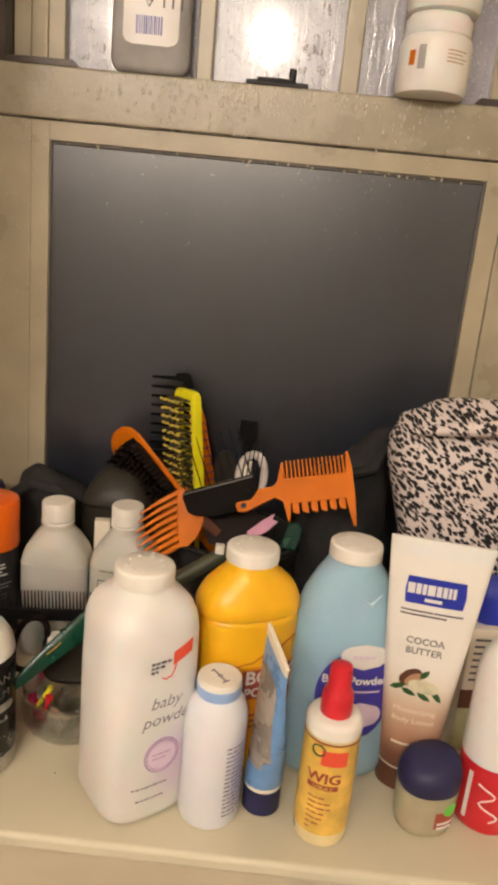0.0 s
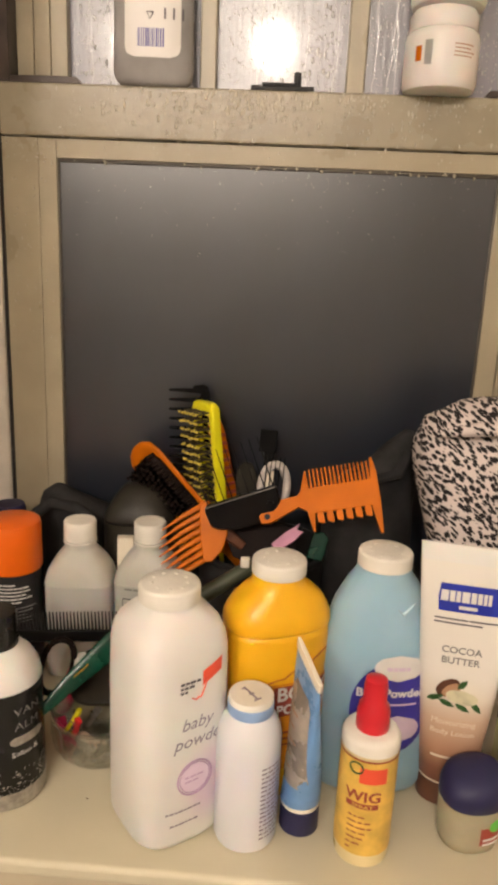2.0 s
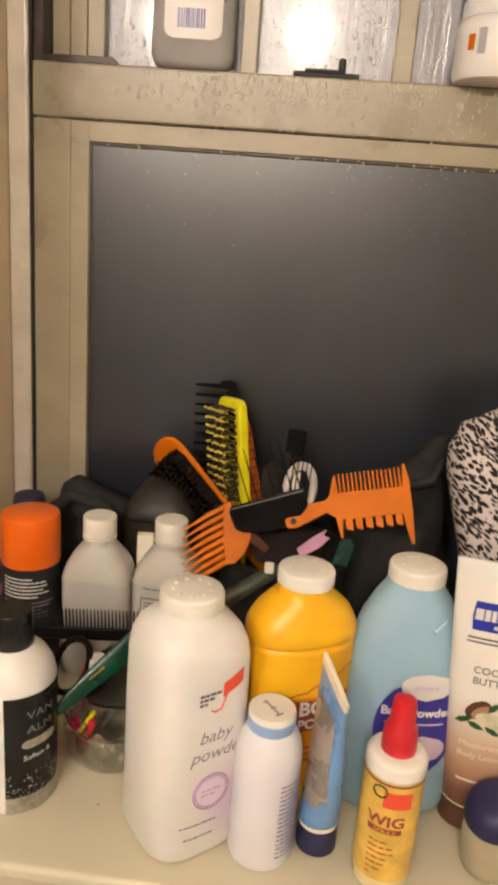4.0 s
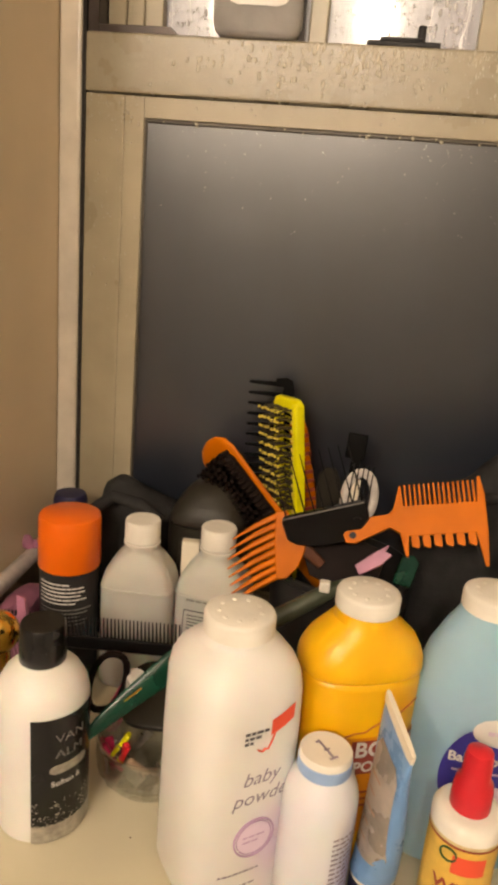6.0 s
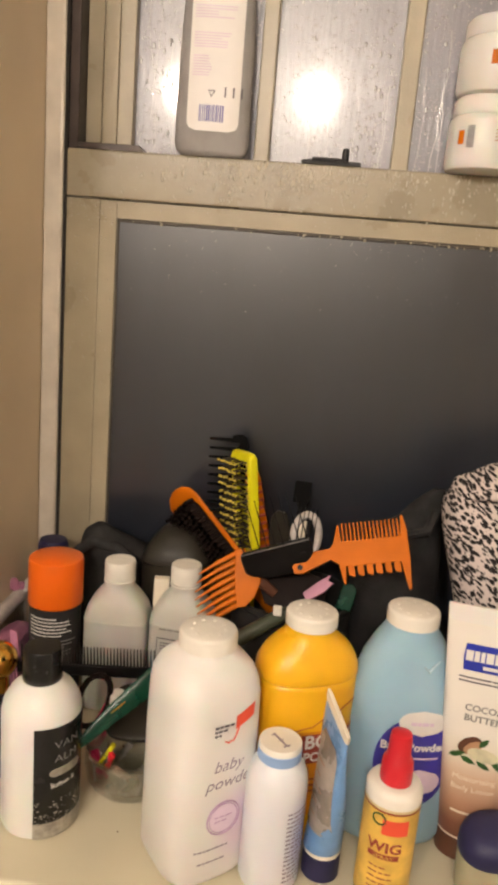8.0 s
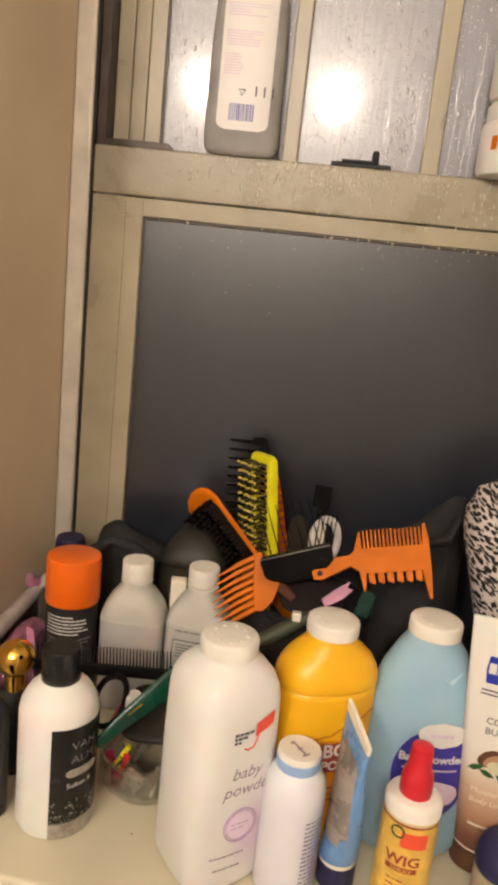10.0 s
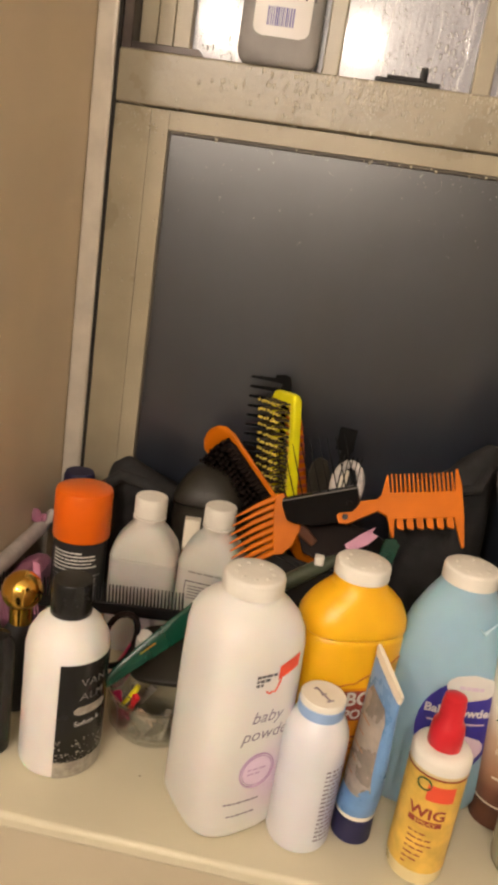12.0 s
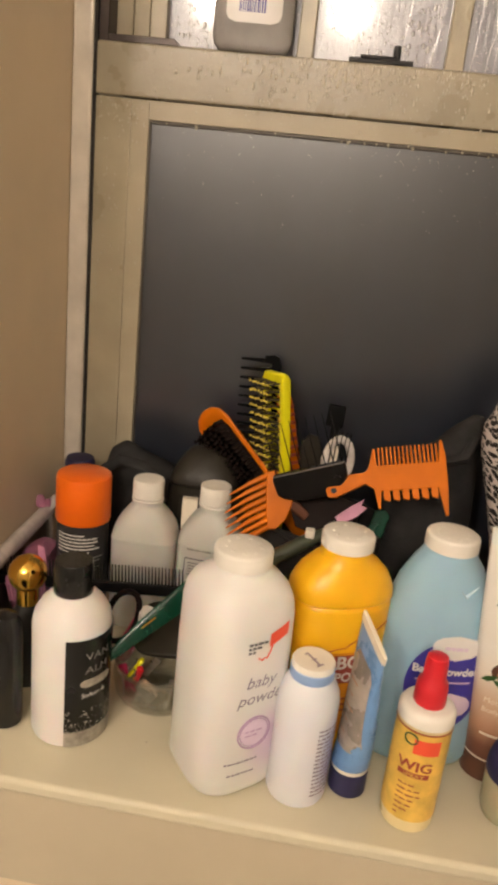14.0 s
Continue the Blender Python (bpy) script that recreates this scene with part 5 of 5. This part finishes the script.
for k, (mt, nm) in enumerate(((M_HOTPINK, "pink"), (M_RED, "red"), (M_NEONY, "yellow"), (M_PEACH, "beige"), (M_SILVER, "steel"), (M_HOTPINK, "pink"), (M_SILVERLAB, "grey"), (M_SILVER, "steel"), (M_SILVERLAB, "grey"), (M_SILVER, "steel"))):
    a = (3.5, 3.9, 3.8, 4.6, 4.9, 3.2, 5.3, 4.4, 2.2, 5.0)[k]
    q = (.027, .022, .024, .018, .026, .029, .022, .028, .02, .027)[k]
    z = (.014, .024, .03, .016, .012, .01, .014, .009, .012, .016)[k]
    c = thing("hair_tie", nm + " hair clip lying in the glass bowl", "hair clip", pose(-.0885 + q * math.cos(a), .5545 + q * math.sin(a), SILL_Z + z, rnd.uniform(-50, 50), rnd.uniform(-40, 40), rnd.uniform(0, 180)) @ Matrix.Scale(1.3, 4), "clips in the bowl")
    part("clip", loft([(-.009, .0025, .0015, 3), (-.008, .004, .0022, 3), (.006, .005, .003, 3), (.0085, .0055, .0035, 3), (.0095, .004, .0025, 3)], 12), mt, c)
    part("spring", sweep([(-.003, -.0028, -.002), (0, 0, .0032), (.003, .0028, .006)], .0006, 6), M_SILVER, c, "steel spring")
ld = thing("dark_lid", "dark grey plastic lid leaning over the bowl", "lid", pose(-.085, .582, .9455, 20, -6, 0) @ Matrix.Diagonal((1.2, 1.15, 1, 1)))
part("plate", loft([(-.003, .052, .046, 3.5), (-.001, .056, .05, 3.5), (.003, .056, .05, 3.5), (.0045, .052, .046, 3.5)], 40), M_SMOKE, ld)
part("rim", loft([(-.005, .048, .042, 3.5), (-.0031, .049, .043, 3.5)], 40), M_SMOKE, ld)
gc = thing("green_comb", "dark green translucent plastic comb handle over the bowl", "comb", pose(0, 0, 0))
part("handle", sweep([(-.1215, .5075, .9585), (-.112, .514, .968), (-.098, .524, .981), (-.08, .537, .9955), (-.062, .553, 1.008), (-.048, .567, 1.017)], [.003, .0052, .007, .0092, .0112, .0115], 16, flat=.3), M_GREENP, gc)
part("gold_print", sweep([(-.0985, .5185, .984), (-.0895, .5255, .9912)], [.0005, .0007], 6), M_GOLD, gc, "worn gold print")
ht = thing("hair_band", "thin dark brown elastic hair band hanging over the bowl", "hair band", pose(-.1265, .5635, .962, 0, 14, 12))
part("loop", sweep([(.0125 * math.cos(a * math.pi / 9), .002 * math.sin(a), .026 * math.sin(a * math.pi / 9)) for a in range(19)], .0026, 8), M_DARKBROWN, ht)
mp_ = thing("makeup_stick", "magenta and white tube leaning behind the green comb", "tube", pose(-.12, .578, .935, 14, 24, 0))
part("tube", turned([(.007, -.03), (.008, -.028), (.008, .022)], 20), M_HOTPINK, mp_)
part("cap", turned([(.0078, .022), (.0078, .035), (.006, .037)], 20), M_INKW, mp_, "pale cap")

# ---- at the east end ----
bx = thing("carton", "beige and green printed carton behind the lotion tube", "box", pose(.2545, .585, SILL_Z, 0, 0, 6))
part("carton_body", box(-.03, .03, -.016, .016, 0, .117, .001), M_CREAMP, bx)
part("print_band", box(-.0302, .0302, -.0165, -.0158, .045, .062), M_BROWN, bx, "dark brown band")
part("print_field", box(-.0302, .0302, -.0165, -.0158, .004, .045), M_SAGE, bx)
part("small_print", bars(lambda x, z: Vector((x, -.0168, z)), -.026, .107, [(.02, .014), (.03,), (.016, .016), (.028,), (.022,), (.03,), (.012, .01)], .002, .006), M_INK, bx)
bl = thing("blue_packet", "bright blue plastic packet on the carton", "packet", pose(.2575, .588, SILL_Z + .1172, 0, 0, 4))
part("wrapper", blob([(0, .05, .024, 4), (.012, .054, .026, 3.5), (.03, .052, .022, 3.5), (.036, .048, .012, 3)], 4, .0015, 32, 40), M_BRANDBLUE, bl)


# ---- wetness on the window ----
def drops(n, seed, spot, r0, r1, tall_k, flat):
    """Many small water beads, flattened on the surface that faces the room."""
    vs, fs = [], []
    rnd = random.Random(seed)
    for _ in range(n):
        x, y, z = spot(rnd)
        r = r0 + (r1 - r0) * rnd.random() ** 3
        k = tall_k * rnd.uniform(.7, 1.3)
        b = len(vs)
        for ring, (cr, cy) in enumerate(((1, 0), (.78, .62))):
            for a in range(8):
                t = a * math.pi / 4
                vs.append((x + r * cr * math.cos(t), y - r * flat * cy, z + r * k * cr * math.sin(t)))
        vs.append((x, y - r * flat, z))
        for a in range(8):
            c = (a + 1) % 8
            fs.append((b + a, b + c, b + 8 + c, b + 8 + a))
            fs.append((b + 8 + a, b + 8 + c, b + 16))
    me = bpy.data.meshes.new("water_drops")
    me.from_pydata(vs, [], fs)
    for p in me.polygons:
        p.use_smooth = True
    return me


def rail_spot(r):
    c = r.choice((-0.11, -0.05, -0.03, -0.02, 0.0, 0.02, 0.03, 0.1, 0.16))
    return (min(0.28, max(-0.235, r.gauss(c, 0.035))), WIN_Y - 0.0041, 1.434 - abs(r.gauss(0, 0.018)) - 0.002)


def pane_spot(r):
    x0, x1 = r.choice(((-0.178, -0.056), (-0.036, 0.081), (0.103, 0.222)))
    return (r.uniform(x0, x1), UP_Y - 0.0002, r.uniform(1.437, 1.66))


def frame_spot(r):
    if r.random() < 0.4:
        return (r.uniform(-0.2, 0.235), WIN_Y + 0.0008, r.uniform(1.373, 1.386))
    return (r.uniform(-0.236, -0.19), WIN_Y - 0.0001, 1.386 - r.random() ** 2 * 0.2)


def big_spot(r):
    c = r.choice((-0.168, -0.155, -0.15, 0.0, 0.045, 0.06, 0.07, 0.11, 0.2))
    return (min(0.222, max(-0.177, r.gauss(c, 0.012))), UP_Y - 0.0002, 1.438 + r.random() ** 1.5 * 0.17)


def edge_spot(r):
    return (r.uniform(-0.18, 0.226), WIN_Y + 0.0019, 1.3672 + r.uniform(-.0015, .0015))


def mist_spot(r):
    return (r.uniform(-0.182, 0.227), WIN_Y + 0.0044, 1.364 - r.random() ** 2.2 * 0.08)


for nm, me, lab in (("rail_drops", drops(760, 31, rail_spot, .0004, .0015, 2.0, .4), "small water drips on the painted rail"), ("pane_drops", drops(5200, 32, pane_spot, .0002, .0009, 1.4, .45), "water beads on the upper panes"), ("frame_drops", drops(220, 33, frame_spot, .0004, .0012, 1.4, .6), "tiny water drips on the window frame"), ("big_drops", drops(300, 34, big_spot, .0005, .0018, 1.9, .4), "large running drops on the upper panes"), ("edge_drops", drops(26, 35, edge_spot, .0008, .002, 1.3, .7), "drops with painted-in sparkle along the top of the lower pane"), ("mist_drops", drops(130, 36, mist_spot, .0002, .0005, 1.2, .4), "fine mist beads on the lower pane")):
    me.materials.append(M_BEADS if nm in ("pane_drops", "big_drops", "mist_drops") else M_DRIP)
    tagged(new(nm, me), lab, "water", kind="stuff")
# runs of water down the panes
rnd = random.Random(17)
bm = bmesh.new()
for k in range(26):
    x0, x1 = rnd.choice(((-0.176, -0.056), (-0.036, 0.08), (0.104, 0.22)))
    x, z, w = rnd.uniform(x0, x1), rnd.uniform(1.46, 1.6), rnd.uniform(.0002, .0005)
    pts3 = []
    while z > 1.4365 and len(pts3) < 14:
        pts3.append((min(x1, max(x0, x)), UP_Y - .0002, z))
        x += rnd.uniform(-.0022, .0022)
        z -= rnd.uniform(.006, .014)
    if len(pts3) > 2:
        sweep(pts3, [w * rnd.uniform(.6, 1.2) for _ in pts3], 6, bm, flat=.14)
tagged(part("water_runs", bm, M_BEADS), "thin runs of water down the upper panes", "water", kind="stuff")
